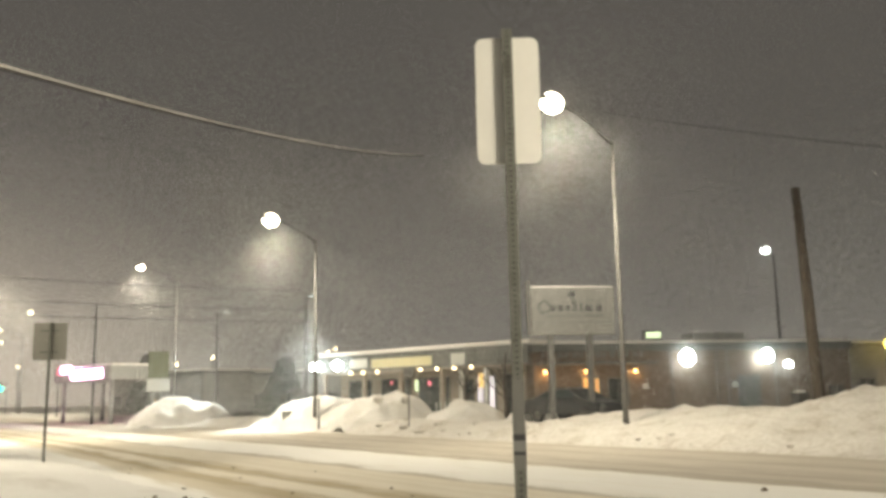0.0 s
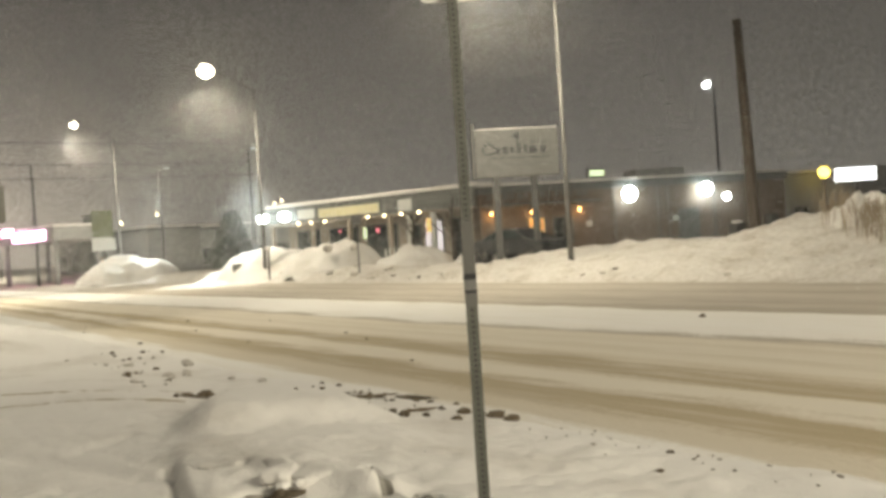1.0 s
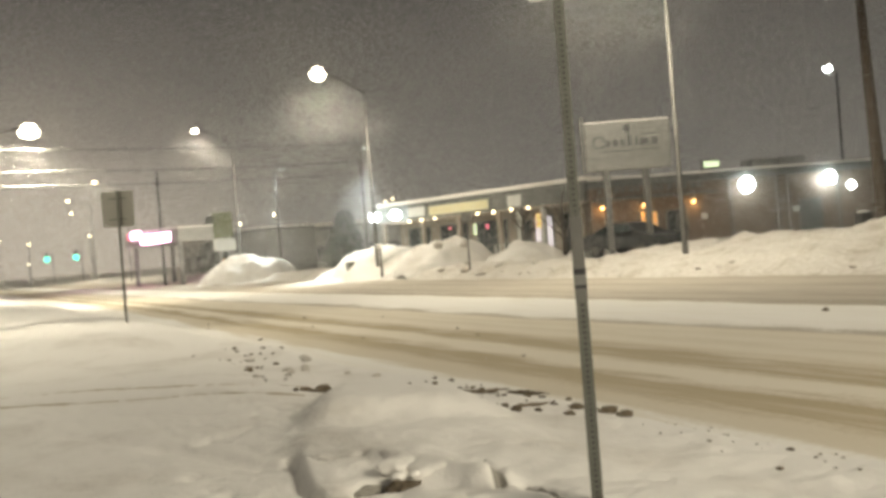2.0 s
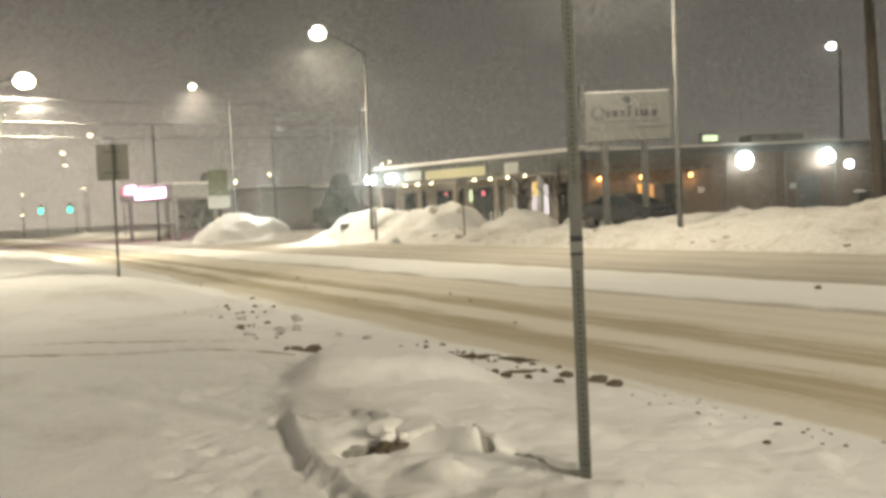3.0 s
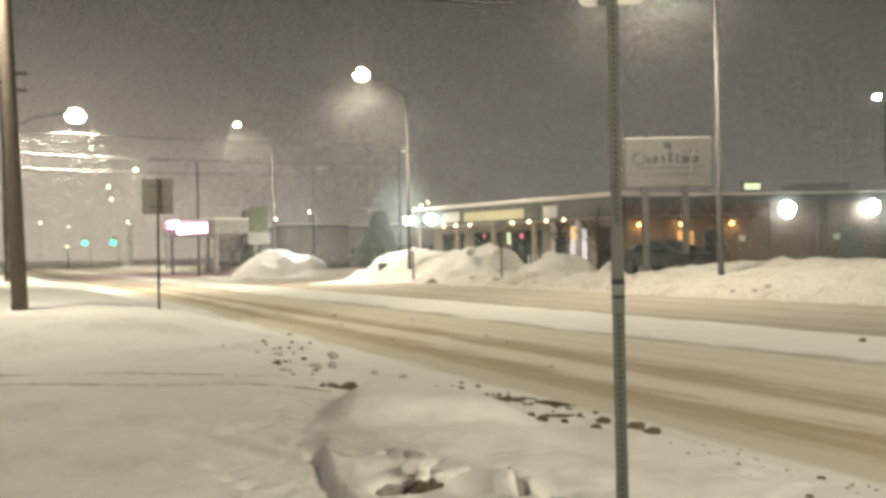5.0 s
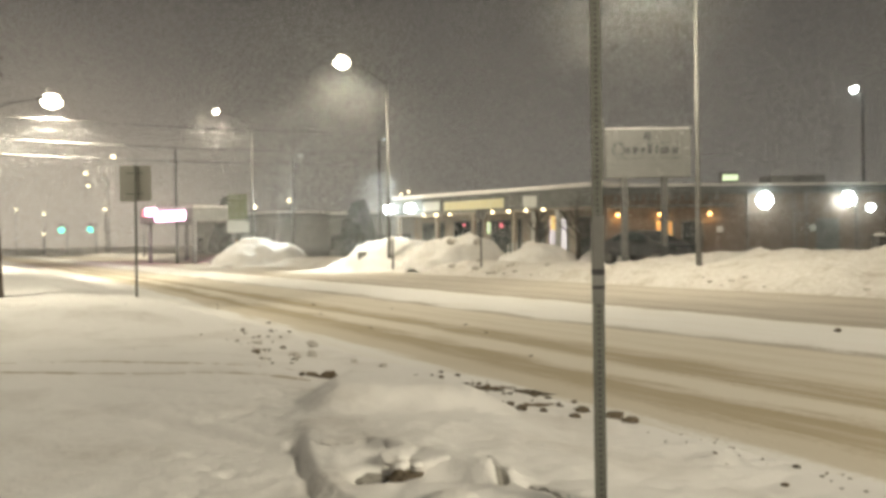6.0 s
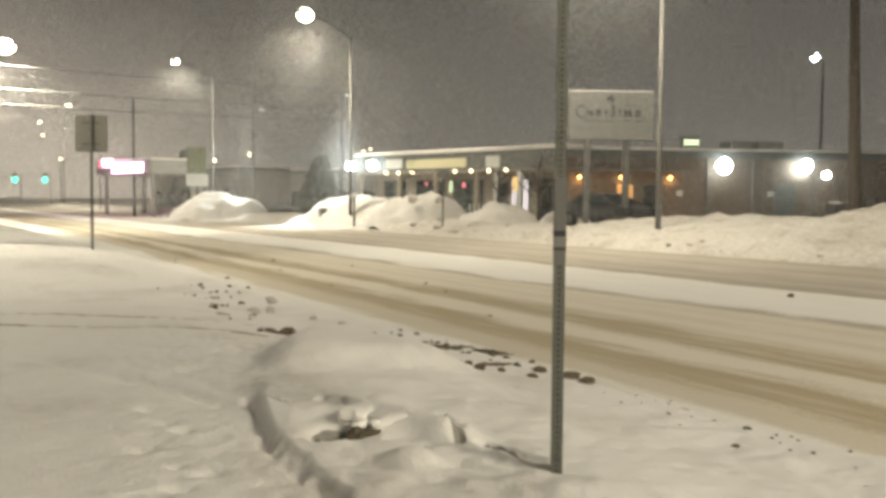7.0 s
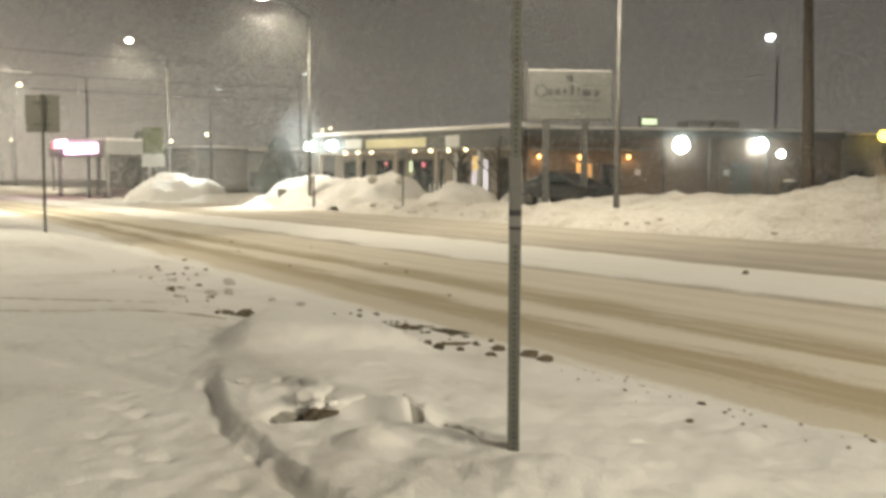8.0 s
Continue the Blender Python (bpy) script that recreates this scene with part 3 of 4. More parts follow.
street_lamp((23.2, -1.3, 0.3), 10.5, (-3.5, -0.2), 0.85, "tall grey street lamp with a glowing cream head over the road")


def utility_pole(place, height, lean, radius, label, arm=None, arms=(0.86, 0.93)):
    t = thing("utility_pole", place, label, "utility pole", "wooden utility poles")
    lx, ly = lean
    pts = [(lx * k, ly * k, -0.3 + (height + 0.3) * k) for k in (0, 0.08, 0.3, 0.6, 1.0)]
    part("pole", rod(pts, (radius * 1.12, radius * 1.05, radius, radius * 0.88, radius * 0.72), 14), WOOD_POLE, t, smooth=True)
    for z in arms:
        w = [(lx * z, ly * z - 0.05, height * z)]
        part("crossarm", box(w[0][0] - 1.1, w[0][1] - radius - 0.06, w[0][2] - 0.06, w[0][0] + 1.1, w[0][1] - radius + 0.06, w[0][2] + 0.06, 0.01), WOOD_POLE, t)
        for s in (-0.95, -0.45, 0.45, 0.95):
            part("insulator", rod(((w[0][0] + s, w[0][1] - radius, w[0][2] + 0.06), (w[0][0] + s, w[0][1] - radius, w[0][2] + 0.2)), (0.05, 0.03), 8), SIGN_GREY, t)
    if arm:
        ax, ay, az = arm
        part("lamp_arm", rod(((lx * 0.5, 0, az - 0.9), (ax * 0.4, ay * 0.4, az - 0.2), (ax * 0.8, ay * 0.8, az + 0.05), (ax, ay, az + 0.05)), 0.035, 8), POLE_GREY, t)
        cobra_head(t, ax, ay, az, LAMP_LENS, 1.7, math.degrees(math.atan2(ay, ax)))
    return t


# the lamp arm, out of view, is added to brighten the snow here
utility_pole((0.97, 22.1, 0.1), 11.5, (-0.34, 0.3), 0.165, "weathered wooden utility pole rising from a snow bank", (-1.77, -0.6, 8.85))
utility_pole((1.6, 49.0, 0.1), 11.5, (-0.1, 0.0), 0.16, "weathered wooden utility pole with a glowing lamp arm", (3.05, -0.4, 8.75))
utility_pole((0.3, 66.0, 0.1), 12.0, (0.0, 0.0), 0.16, "weathered wooden utility pole with a glowing lamp arm", (2.0, -1.2, 10.5))
# an unseen pole behind the camera, added to carry the soft lamp
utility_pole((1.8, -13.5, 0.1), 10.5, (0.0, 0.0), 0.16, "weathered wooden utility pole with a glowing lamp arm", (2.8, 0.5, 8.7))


def cable(points, sag, radius, label, snow=25):
    a, b = Vector(points[0]), Vector(points[1])
    pts = []
    for k in range(25):
        t = k / 24
        p = a.lerp(b, t)
        p.z -= sag * 4 * t * (1 - t)
        pts.append(p)
    th = thing("overhead_cable", (0, 0, 0), label, "cable", "overhead cables")
    part("wire", rod(pts, radius, 6), CABLE, th)
    if snow:
        part("snow_load", rod([p + Vector((0, 0, radius * 1.4)) for p in pts[:snow]], [radius * (1.0 + 0.5 * noise.noise(Vector((k * 1.7, 0, 0)))) for k in range(snow)], 6), SNOW, th, "ridge of snow lying along the cable")


# snow stops where the lamp's light would fade; the bare rest imitates unlit cable
for za, zb in ((8.25, 7.6), (7.1, 6.5), (6.35, 5.8)):
    cable(((-6.0, 49.6, za + 0.15), (22.5, 48.6, zb + 0.4)), 0.25, 0.019, "snow-laden overhead cable crossing the road", 13)
cable(((-0.6, 12.6, 6.3), (21.6, 34.0, 12.6)), 0.45, 0.03, "snow-laden overhead cable crossing the road")
cable(((0.2, 22.0, 9.1), (1.5, 49.0, 9.9)), 0.7, 0.02, "overhead cable between utility poles", 0)
cable(((29.7, 32.2, 15.7), (41.9, 16.6, 11.0)), 0.3, 0.016, "overhead cable above the verge", 0)


def clods(n, place, sizes, material, label, name="mud_clod", group="frozen clods at the road's edge", flat=0.5):
    meshes = []
    for s in range(6):
        me = bpy.data.meshes.new(name)
        bm = blob((0, 0, 0), (1, 0.75, flat), 2, 0.3, s + 3, freq=1.9)
        bm.to_mesh(me)
        bm.free()
        me.materials.append(material)
        meshes.append(me)
    for _ in range(n):
        x, y = place()
        s = random.uniform(*sizes)
        ob = new(name, random.choice(meshes))
        ob.matrix_world = Matrix.Translation((x, y, max(ground_z(x, y), road_z(x, y) if x > 4.6 else -1) + s * flat * 0.45)) @ Matrix.Rotation(random.uniform(0, 6.3), 4, "Z") @ Matrix.Diagonal((s, s, s, 1))
        tagged(ob, label, "clod", group)


MUD = "dark frozen mud clod lying on the snow"
for x, y, s in ((4.93, 6.42, 0.075), (4.66, 6.18, 0.05), (5.02, 6.10, 0.085), (5.04, 5.90, 0.075), (12.6, 9.70, 0.07), (4.44, 6.66, 0.06), (4.38, 6.75, 0.04), (3.60, 9.10, 0.09), (3.42, 9.15, 0.06), (4.98, 4.16, 0.03), (4.52, 3.86, 0.028)):
    clods(1, lambda: (x, y), (s, s), CLOD, MUD)
clods(34, lambda: (random.gauss(4.95, 0.22), random.uniform(2.9, 5.7)), (0.005, 0.015), CLOD, MUD)
clods(30, lambda: (random.gauss(4.85, 0.22), random.uniform(6.2, 9.3)), (0.012, 0.04), CLOD, MUD)
def by_drive():
    y = random.uniform(10.3, 14.8)
    return 3.55 + 0.22 * (y - 10.6) + random.gauss(0, 0.28), y


clods(30, by_drive, (0.015, 0.05), CLOD, MUD)
clods(4, by_drive, (0.025, 0.05), ICE_CLOD, "grey lump of ploughed ice by the driveway", "ice_lump", "ploughed ice lumps")
clods(10, lambda: (random.uniform(5.6, 9.5), random.uniform(8.0, 24.0)), (0.025, 0.05), CLOD, MUD)
clods(14, lambda: (random.uniform(20.9, 22.4), random.uniform(26.0, 44.0)), (0.08, 0.28), ICE_CLOD, "grey lump of ploughed ice by the verge", "ice_lump", "ploughed ice lumps")
clods(34, lambda: (random.gauss(21.3, 0.4), random.uniform(8.0, 34.0)), (0.04, 0.12), ICE_CLOD, "grey lump of ploughed ice by the verge", "ice_lump", "ploughed ice lumps")
clods(10, lambda: (random.uniform(4.0, 5.1), random.uniform(9.4, 14.5)), (0.04, 0.10), ICE_CLOD, "grey lump of ploughed ice by the verge", "ice_lump", "ploughed ice lumps")

for cx, cy, sx, sy, rz, n in ((3.52, 9.10, 0.20, 0.07, -25, 8), (4.84, 8.02, 0.26, 0.09, -38, 14), (4.30, 8.75, 0.30, 0.05, -28, 10), (5.05, 7.55, 0.2, 0.05, -45, 6), (4.62, 6.72, 0.14, 0.04, -20, 5)):
    ob = part("mud_patch", blob((0, 0, 0), (sx, sy, 0.022), 4, 0.55, sx * 20, freq=3.2), CLOD, None)
    ob.matrix_world = pose(cx, cy, max(ground_z(cx, cy), 0.0) - 0.002, 0, 0, rz)
    tagged(ob, "bare patch of dark frozen soil in the snow", "mud", "bare soil patches")
    ca, sa = math.cos(radians(rz)), math.sin(radians(rz))

    def crumb():
        a, b = random.gauss(0, sx * 0.9), random.gauss(0, sy * 0.8)
        return cx + a * ca - b * sa, cy + a * sa + b * ca
    clods(n, crumb, (0.012, 0.042), CLOD, MUD)

chunk = thing("snow_chunk", (2.20, 4.60, ground_z(2.30, 4.62) + 0.02), "broken chunk of crusted snow over a dark hollow", "snow chunk")
for cx, cy, cz, rx, ry, rz_, s in ((0.20, 0.34, -0.045, 0.06, 0.22, 0.06, 5), (0.06, 0.02, 0.0, 0.12, 0.10, 0.055, 6), (0.20, -0.10, -0.02, 0.16, 0.13, 0.06, 7), (-0.01, -0.14, -0.02, 0.05, 0.04, 0.025, 9), (0.05, -0.19, -0.01, 0.03, 0.03, 0.02, 10)):
    part("crust", blob((cx, cy, cz), (rx, ry, rz_), 3, 0.16, s, freq=1.7), SNOW, chunk, smooth=True)
# a dark and a grey lump imitate the shade under the chunk
part("soil", blob((-0.02, -0.17, -0.085), (0.085, 0.07, 0.05), 3, 0.45, 8), CLOD, chunk, "dark fill imitating the shade in the hollow")
part("soil", blob((-0.15, -0.03, -0.10), (0.10, 0.05, 0.035), 3, 0.3, 11), SHADE_GREY, chunk, "grey fill imitating the shaded snow of the hollow")

# ---- the far side ----
def snow_pile(place, radii, height, seed, label, material=BANK_SNOW, lumps=0.3, rz=0.0):
    bm = bmesh.new()
    rx, ry = radii
    n = 44
    grid = {}
    for j in range(n + 1):
        for i in range(n + 1):
            a, b = 2 * i / n - 1, 2 * j / n - 1
            d = math.sqrt(a * a + b * b)
            k = noise.noise(Vector((a * 1.6 + seed * 5, b * 1.6, seed)))
            z = height * max(0.0, 1 - (d * (1 + 0.25 * k)) ** 2.5)
            z *= 1 + lumps * noise.noise(Vector((a * 3.2, b * 3.2 + seed * 9, 1.0)))
            z += 0.10 * noise.noise(Vector((a * 11, b * 11, seed * 3.0))) * min(1.0, z)
            grid[i, j] = bm.verts.new((a * rx, b * ry, z - (0.35 if d > 0.97 else 0.12)))
    for j in range(n):
        for i in range(n):
            bm.faces.new((grid[i, j], grid[i + 1, j], grid[i + 1, j + 1], grid[i, j + 1]))
    ob = part("snow_mound", bm, material, None, label, True)
    ob.matrix_world = pose(*place, 0, 0, rz)
    return tagged(ob, label, "snow pile", "ploughed snow piles")


snow_pile((21.4, 68.0, 0.25), (4.0, 4.0), 1.75, 1, "rounded pile of ploughed snow brightly lit by a lamp", SNOW, rz=20)
snow_pile((23.2, 47.6, 0.25), (3.7, 3.4), 1.65, 2, "tall pile of ploughed snow brightly lit by a lamp", SNOW, 0.14, rz=10)
pile_c = snow_pile((24.2, 41.8, 0.25), (3.4, 2.6), 1.75, 3, "grey pile of ploughed snow with dark hollows", BANK_SNOW, 0.18)
snow_pile((26.3, 37.6, 0.2), (2.6, 2.0), 1.25, 4, "low heap of ploughed snow in the car park", BANK_SNOW)
snow_pile((27.4, 33.5, 0.2), (2.2, 1.6), 1.1, 5, "low heap of ploughed snow in the car park", SNOW)
snow_pile((36.0, 18.6, 0.7), (4.0, 2.6), 0.75, 6, "long ridge of ploughed snow beside the verge", BANK_SNOW, rz=-25)
# two added lumps stand in for the pile's dark hollows
for x, y, z in ((22.75, 40.45, 1.62), (24.0, 39.85, 1.6)):
    ob = part("ice_lump", blob((0, 0, 0), (0.26, 0.2, 0.2), 2, 0.25, x), ICE_CLOD, None, smooth=True)
    ob.matrix_world = Matrix.Translation((x, y, z))
    tagged(ob, "lump standing in for a dark hollow in a snow pile", "ice lump", "dark ice lumps")

low = thing("low_sign_box", (20.4, 46.4, 0.2), "small dark low sign box standing in the snow", "sign")
part("cabinet", box(-0.25, -0.09, 0.55, 0.25, 0.09, 0.90, 0.02), SIDING, low)
part("face", box(-0.2, -0.1, 0.60, 0.2, -0.092, 0.85), SIGN_GREY, low)
part("leg", box(-0.2, -0.03, -0.3, -0.14, 0.03, 0.55), POLE_DARK, low)
part("leg", box(0.14, -0.03, -0.3, 0.2, 0.03, 0.55), POLE_DARK, low)
mark = thing("marker_post", (21.25, 44.2, 0.2), "thin marker post with a snowy white cap", "post")
part("stake", rod(((0, 0, -0.3), (0, 0, 1.55)), 0.06, 8), POLE_GREY, mark)
part("cap", blob((0, 0, 1.62), (0.16, 0.16, 0.13), 2, 0.1), SNOW, mark, "cap of snow", True)


def lot_lamp(place, height, out, label):
    t = thing("car_park_lamp", place, label, "lamp post", "car park lamps")
    part("pole", rod(((0, 0, -0.3), (0, 0, height)), (0.11, 0.075), 10), POLE_DARK, t)
    part("arm", rod(((0, 0, height - 0.1), (out[0], out[1], height)), 0.04, 8), POLE_DARK, t)
    part("head", box(out[0] - 0.3, out[1] - 0.22, height - 0.02, out[0] + 0.3, out[1] + 0.22, height + 0.12, 0.03), POLE_DARK, t)
    part("lens", box(out[0] - 0.24, out[1] - 0.17, height - 0.05, out[0] + 0.24, out[1] + 0.17, height - 0.022), LAMP_DIM, t, "pale lens facing down")
    part("snow_cap", blob((out[0], out[1], height + 0.14), (0.3, 0.2, 0.08), 2, 0.1), SNOW, t, "cap of snow", True)


lot_lamp((26.3, 56.7, 0.2), 8.4, (-0.1, -1.2), "dark car park lamp post casting cool light downward")
lot_lamp((27.0, 76.4, 0.2), 9.1, (0.35, -1.1), "dark car park lamp post casting cool light downward")
plain = thing("dark_pole", (18.4, 83.3, 0.0), "thin dark pole beside the lit forecourt", "pole")
part("pole", rod(((0, 0, -0.3), (0, 0, 10.3)), (0.14, 0.1), 10), POLE_DARK, plain)

small = thing("small_road_sign", (21.8, 35.9, 0.3), "small pale road sign on a thin post by the verge", "road sign", rz=-30)
part("post", rod(((0, 0, -0.3), (0, 0, 2.75)), 0.035, 8), POLE_DARK, small)
plate = rounded_plate(0.46, 0.46, 0.004, 0.06)
bmesh.ops.translate(plate, verts=plate.verts, vec=(0, -0.045, 2.55))
part("sign_panel", plate, SIGN_GREY, small, "pale metal sign panel")

# the wooden pole and its boxes by the verge
utility_pole((33.25, 22.65, 0.7), 9.4, (-0.1, 0.25), 0.24, "dark wooden utility pole with boxes at its foot", None, ())
cab = thing("utility_box", (32.6, 23.1, 0.75), "dark metal utility box in the snow", "utility box")
part("cabinet", box(-0.32, -0.2, 0, 0.32, 0.2, 0.75, 0.03), POLE_DARK, cab)
part("lid", box(-0.35, -0.23, 0.75, 0.35, 0.23, 0.81, 0.015), POLE_DARK, cab)
part("snow_cap", blob((0, 0, 0.85), (0.33, 0.2, 0.08), 2, 0.1), SNOW, cab, "cap of snow", True)
cab = thing("utility_box", (33.9, 22.3, 0.8), "dark metal utility box in the snow", "utility box")
part("cabinet", box(-0.22, -0.2, 0, 0.22, 0.2, 1.0, 0.03), POLE_DARK, cab)
part("lid", box(-0.25, -0.23, 1.0, 0.25, 0.23, 1.05, 0.015), POLE_DARK, cab)

# pylon sign; its lettering is a trade name, drawn as plain shapes
pyl = thing("pylon_sign", (24.78, 27.8, 0.2), "weathered white pylon sign with faded dark lettering on two posts", "sign", rz=-27.5)
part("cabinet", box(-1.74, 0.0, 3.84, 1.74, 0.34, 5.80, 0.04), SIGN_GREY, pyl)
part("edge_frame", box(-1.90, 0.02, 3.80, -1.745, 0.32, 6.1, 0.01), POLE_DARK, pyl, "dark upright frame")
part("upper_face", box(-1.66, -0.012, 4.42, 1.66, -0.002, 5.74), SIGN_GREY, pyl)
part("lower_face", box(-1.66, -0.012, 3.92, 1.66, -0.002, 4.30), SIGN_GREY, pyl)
part("divider", box(-1.70, -0.03, 4.32, 1.70, -0.002, 4.39), TRIM_DARK, pyl)
part("snow_cap", box(-1.72, 0.06, 5.80, 1.72, 0.32, 5.85, 0.02), SNOW, pyl, "cap of snow")
for x in (-0.95, 0.66):
    part("leg", box(x - 0.12, 0.05, -0.5, x + 0.12, 0.29, 3.84, 0.01), POLE_DARK, pyl)


def ring(cx, cz, ro, ri, y, squash=1.0):
    bm = bmesh.new()
    vs = [[bm.verts.new((cx + r * math.cos(a) * squash, yy, cz + r * math.sin(a))) for a in (math.pi * k / 12 for k in range(24))] for r, yy in ((ro, y), (ri, y), (ri, y + 0.01), (ro, y + 0.01))]
    for q in range(4):
        for k in range(24):
            bm.faces.new((vs[q][k], vs[q][(k + 1) % 24], vs[(q + 1) % 4][(k + 1) % 24], vs[(q + 1) % 4][k]))
    return bm


part("sign_mark", ring(-1.20, 4.98, 0.27, 0.20, -0.024), LETTER, pyl)
for x, w, h in ((-0.82, 0.18, 0.2), (-0.52, 0.2, 0.22), (-0.22, 0.14, 0.22), (0.06, 0.16, 0.36), (0.34, 0.1, 0.28), (0.66, 0.34, 0.22), (1.08, 0.22, 0.22)):
    part("sign_mark", box(x - w / 2, -0.024, 4.80, x + w / 2, -0.014, 4.80 + 1.25 * h, 0.003), LETTER, pyl)
part("sign_mark", box(-1.3, -0.024, 4.60, 1.3, -0.014, 4.64), LETTER, pyl)
part("sign_mark", box(0.5, -0.024, 5.22, 1.25, -0.014, 5.25), LETTER, pyl)
part("sign_mark", blob((-0.02, -0.02, 5.50), (0.17, 0.012, 0.15), 2, 0.15), LETTER, pyl)


# ---- buildings ----
def lamp_box(parent, x, y, z, material, r=0.09, name="wall_lamp"):
    b = part(name, box(x - r, y - 0.14, z + r * 0.4, x + r, y, z + r * 1.3, 0.01), TRIM_DARK, parent)
    part("bulb", blob((x, y - 0.09, z), (r, r, r * 1.1), 2, 0.0), material, b, "glowing bulb", True)


def opening(parent, name, x0, x1, z0, z1, material, y=0.0, mullions=1, label=""):
    w = part(name, box(x0 - 0.07, y - 0.05, z0 - 0.05, x1 + 0.07, y + 0.02, z1 + 0.07, 0.008), TRIM_DARK, parent, label)
    n = mullions + 1
    for k in range(n):
        a, b = x0 + (x1 - x0) * k / n + 0.03, x0 + (x1 - x0) * (k + 1) / n - 0.03
        part("pane", box(a, y - 0.058, z0, b, y - 0.052, z1), material, w)


# shop row: x runs along its front, from far to near, y goes in
shop = thing("shop_building", (26.7, 51.6, 0.15), "low shop row with a cream fascia and bulbs under the eaves", "building", rz=math.degrees(math.atan2(-15.4, 3.5)))
part("wall", box(-0.5, 0.0, -0.3, 15.6, 9.0, 3.95), STUCCO, shop)
part("roof", box(-1.1, -1.35, 3.98, 15.9, 9.2, 4.14, 0.02), TRIM_DARK, shop)
part("roof_snow", box(-1.08, -1.33, 4.142, 15.88, 9.15, 4.36, 0.06), SNOW, shop, "thick snow on the roof")
part("soffit", box(-1.0, -1.25, 3.02, 15.6, -0.01, 3.14), STUCCO, shop)
part("fascia", box(-1.0, -1.30, 3.14, 15.7, -1.18, 3.975), TRIM_DARK, shop)
part("fascia_panel", box(2.0, -1.35, 3.32, 3.5, -1.305, 3.88, 0.01), WHITE_PAINT, shop)
part("fascia_panel", box(3.9, -1.35, 3.28, 8.9, -1.305, 3.82, 0.01), CREAM_PANEL, shop, "long cream sign panel")
part("fascia_panel", box(10.4, -1.35, 3.22, 11.4, -1.305, 3.86, 0.01), WHITE_PAINT, shop)
part("fascia_panel", box(9.3, -1.35, 3.40, 10.0, -1.305, 3.80, 0.01), SIGN_GREY, shop)
for x in (2.16, 3.31, 4.53, 6.98, 8.13, 9.41, 10.74, 12.0):
    lamp_box(shop, x, -1.36, 3.08, BULB_WARM, 0.085, "eaves_lamp")
for x in (-0.7, 3.0, 6.2, 9.5, 10.95, 12.7, 15.2):
    part("column", box(x - 0.12, -1.2, -0.3, x + 0.12, -0.96, 3.02, 0.015), WHITE_PAINT if 10 < x < 13 else STUCCO, shop)
opening(shop, "shop_window", 0.4, 2.4, 0.7, 2.6, GLASS)
opening(shop, "shop_window", 3.4, 5.8, 0.7, 2.6, GLASS, mullions=2)
opening(shop, "shop_window", 6.6, 9.0, 0.5, 2.6, GLASS, mullions=2)
opening(shop, "shop_door", 9.8, 10.8, 0.05, 2.4, GLASS)
opening(shop, "lit_door", 11.15, 12.4, 0.05, 2.6, PALE_LIT, mullions=2, label="brightly lit glass door")
opening(shop, "shop_window", 13.1, 15.0, 0.6, 2.6, GLASS)
part("window_sign", box(11.3, -0.12, 2.0, 11.9, -0.07, 2.75), glow("yellow_sign", (1.0, 0.66, 0.22), 1.0), shop, "yellow lit sign")
part("window_sign", box(7.4, -0.12, 2.2, 7.6, -0.07, 2.45, 0.02), PINK_RED, shop, "red lit sign")
part("window_sign", box(6.35, -0.12, 1.9, 6.55, -0.07, 2.55), EXIT_LIT, shop, "pale lit sign")
part("window_sign", box(4.25, -0.12, 2.35, 4.4, -0.07, 2.5), PINK_RED, shop, "red lit sign")
# the flood lenses are oversize, to take in their glare
for x in (-1.0, 1.1):
    fl = part("flood_lamp", box(x - 0.3, -1.62, 3.40, x + 0.3, -1.36, 3.72, 0.03), TRIM_DARK, shop)
    part("lens", blob((x, -1.64, 3.55), (0.50, 0.22, 0.30), 2, 0.0), LAMP_COOL, fl, "glaring flood lamp lens", True)
for x in (0.4, -0.3):
    part("roof_lamp", blob((x, -1.2, 4.55 + 0.2 * x), (0.07, 0.07, 0.07), 2, 0.0), BULB_WARM, shop)
for k in range(9):
    part("fence_post", box(10.2 + k * 0.33, -2.4, -0.2, 10.27 + k * 0.33, -2.33, 1.25), WHITE_PAINT, shop)

# bar: brick front, x runs along it from the shop row on
BAR_LEN = 16.5
bar = thing("bar_building", (29.9, 35.4, 0.1), "low brown brick building with snowy roof, wall lamps and floodlights", "building", rz=math.degrees(math.atan2(-6.2, 14.1)))
part("wall", box(-0.9, 0.0, -0.3, BAR_LEN, 11.0, 4.05), MORTAR, bar)
part("parapet", box(-1.0, -0.22, 3.72, BAR_LEN + 0.1, 11.1, 4.10, 0.02), TRIM_DARK, bar)
part("roof_snow", box(-0.98, -0.20, 4.102, BAR_LEN + 0.08, 11.05, 4.24, 0.05), SNOW, bar, "snow on the roof edge")
part("awning", box(-0.8, -0.9, 3.05, 5.4, -0.02, 3.18, 0.02), TRIM_DARK, bar)
for k in range(14):
    w = 0.16 + 0.14 * ((k * 7) % 5) / 4
    part("sign_bar", box(-0.55 + k * 0.40, -0.265, 3.40, -0.55 + k * 0.40 + w, -0.225, 3.66 + 0.06 * ((k * 3) % 2)), SIGN_GREY, bar, "grey raised lettering strip")
for x in (-0.35, 1.82, 4.41):
    lamp_box(bar, x, -0.03, 2.72, AMBER, 0.10)
# panes glow faintly to imitate the amber wall lamp's light on the front
opening(bar, "bar_door", 1.6, 2.5, 0.0, 2.35, GLOW_PANE, y=-0.03, label="door with faintly glowing amber panes")
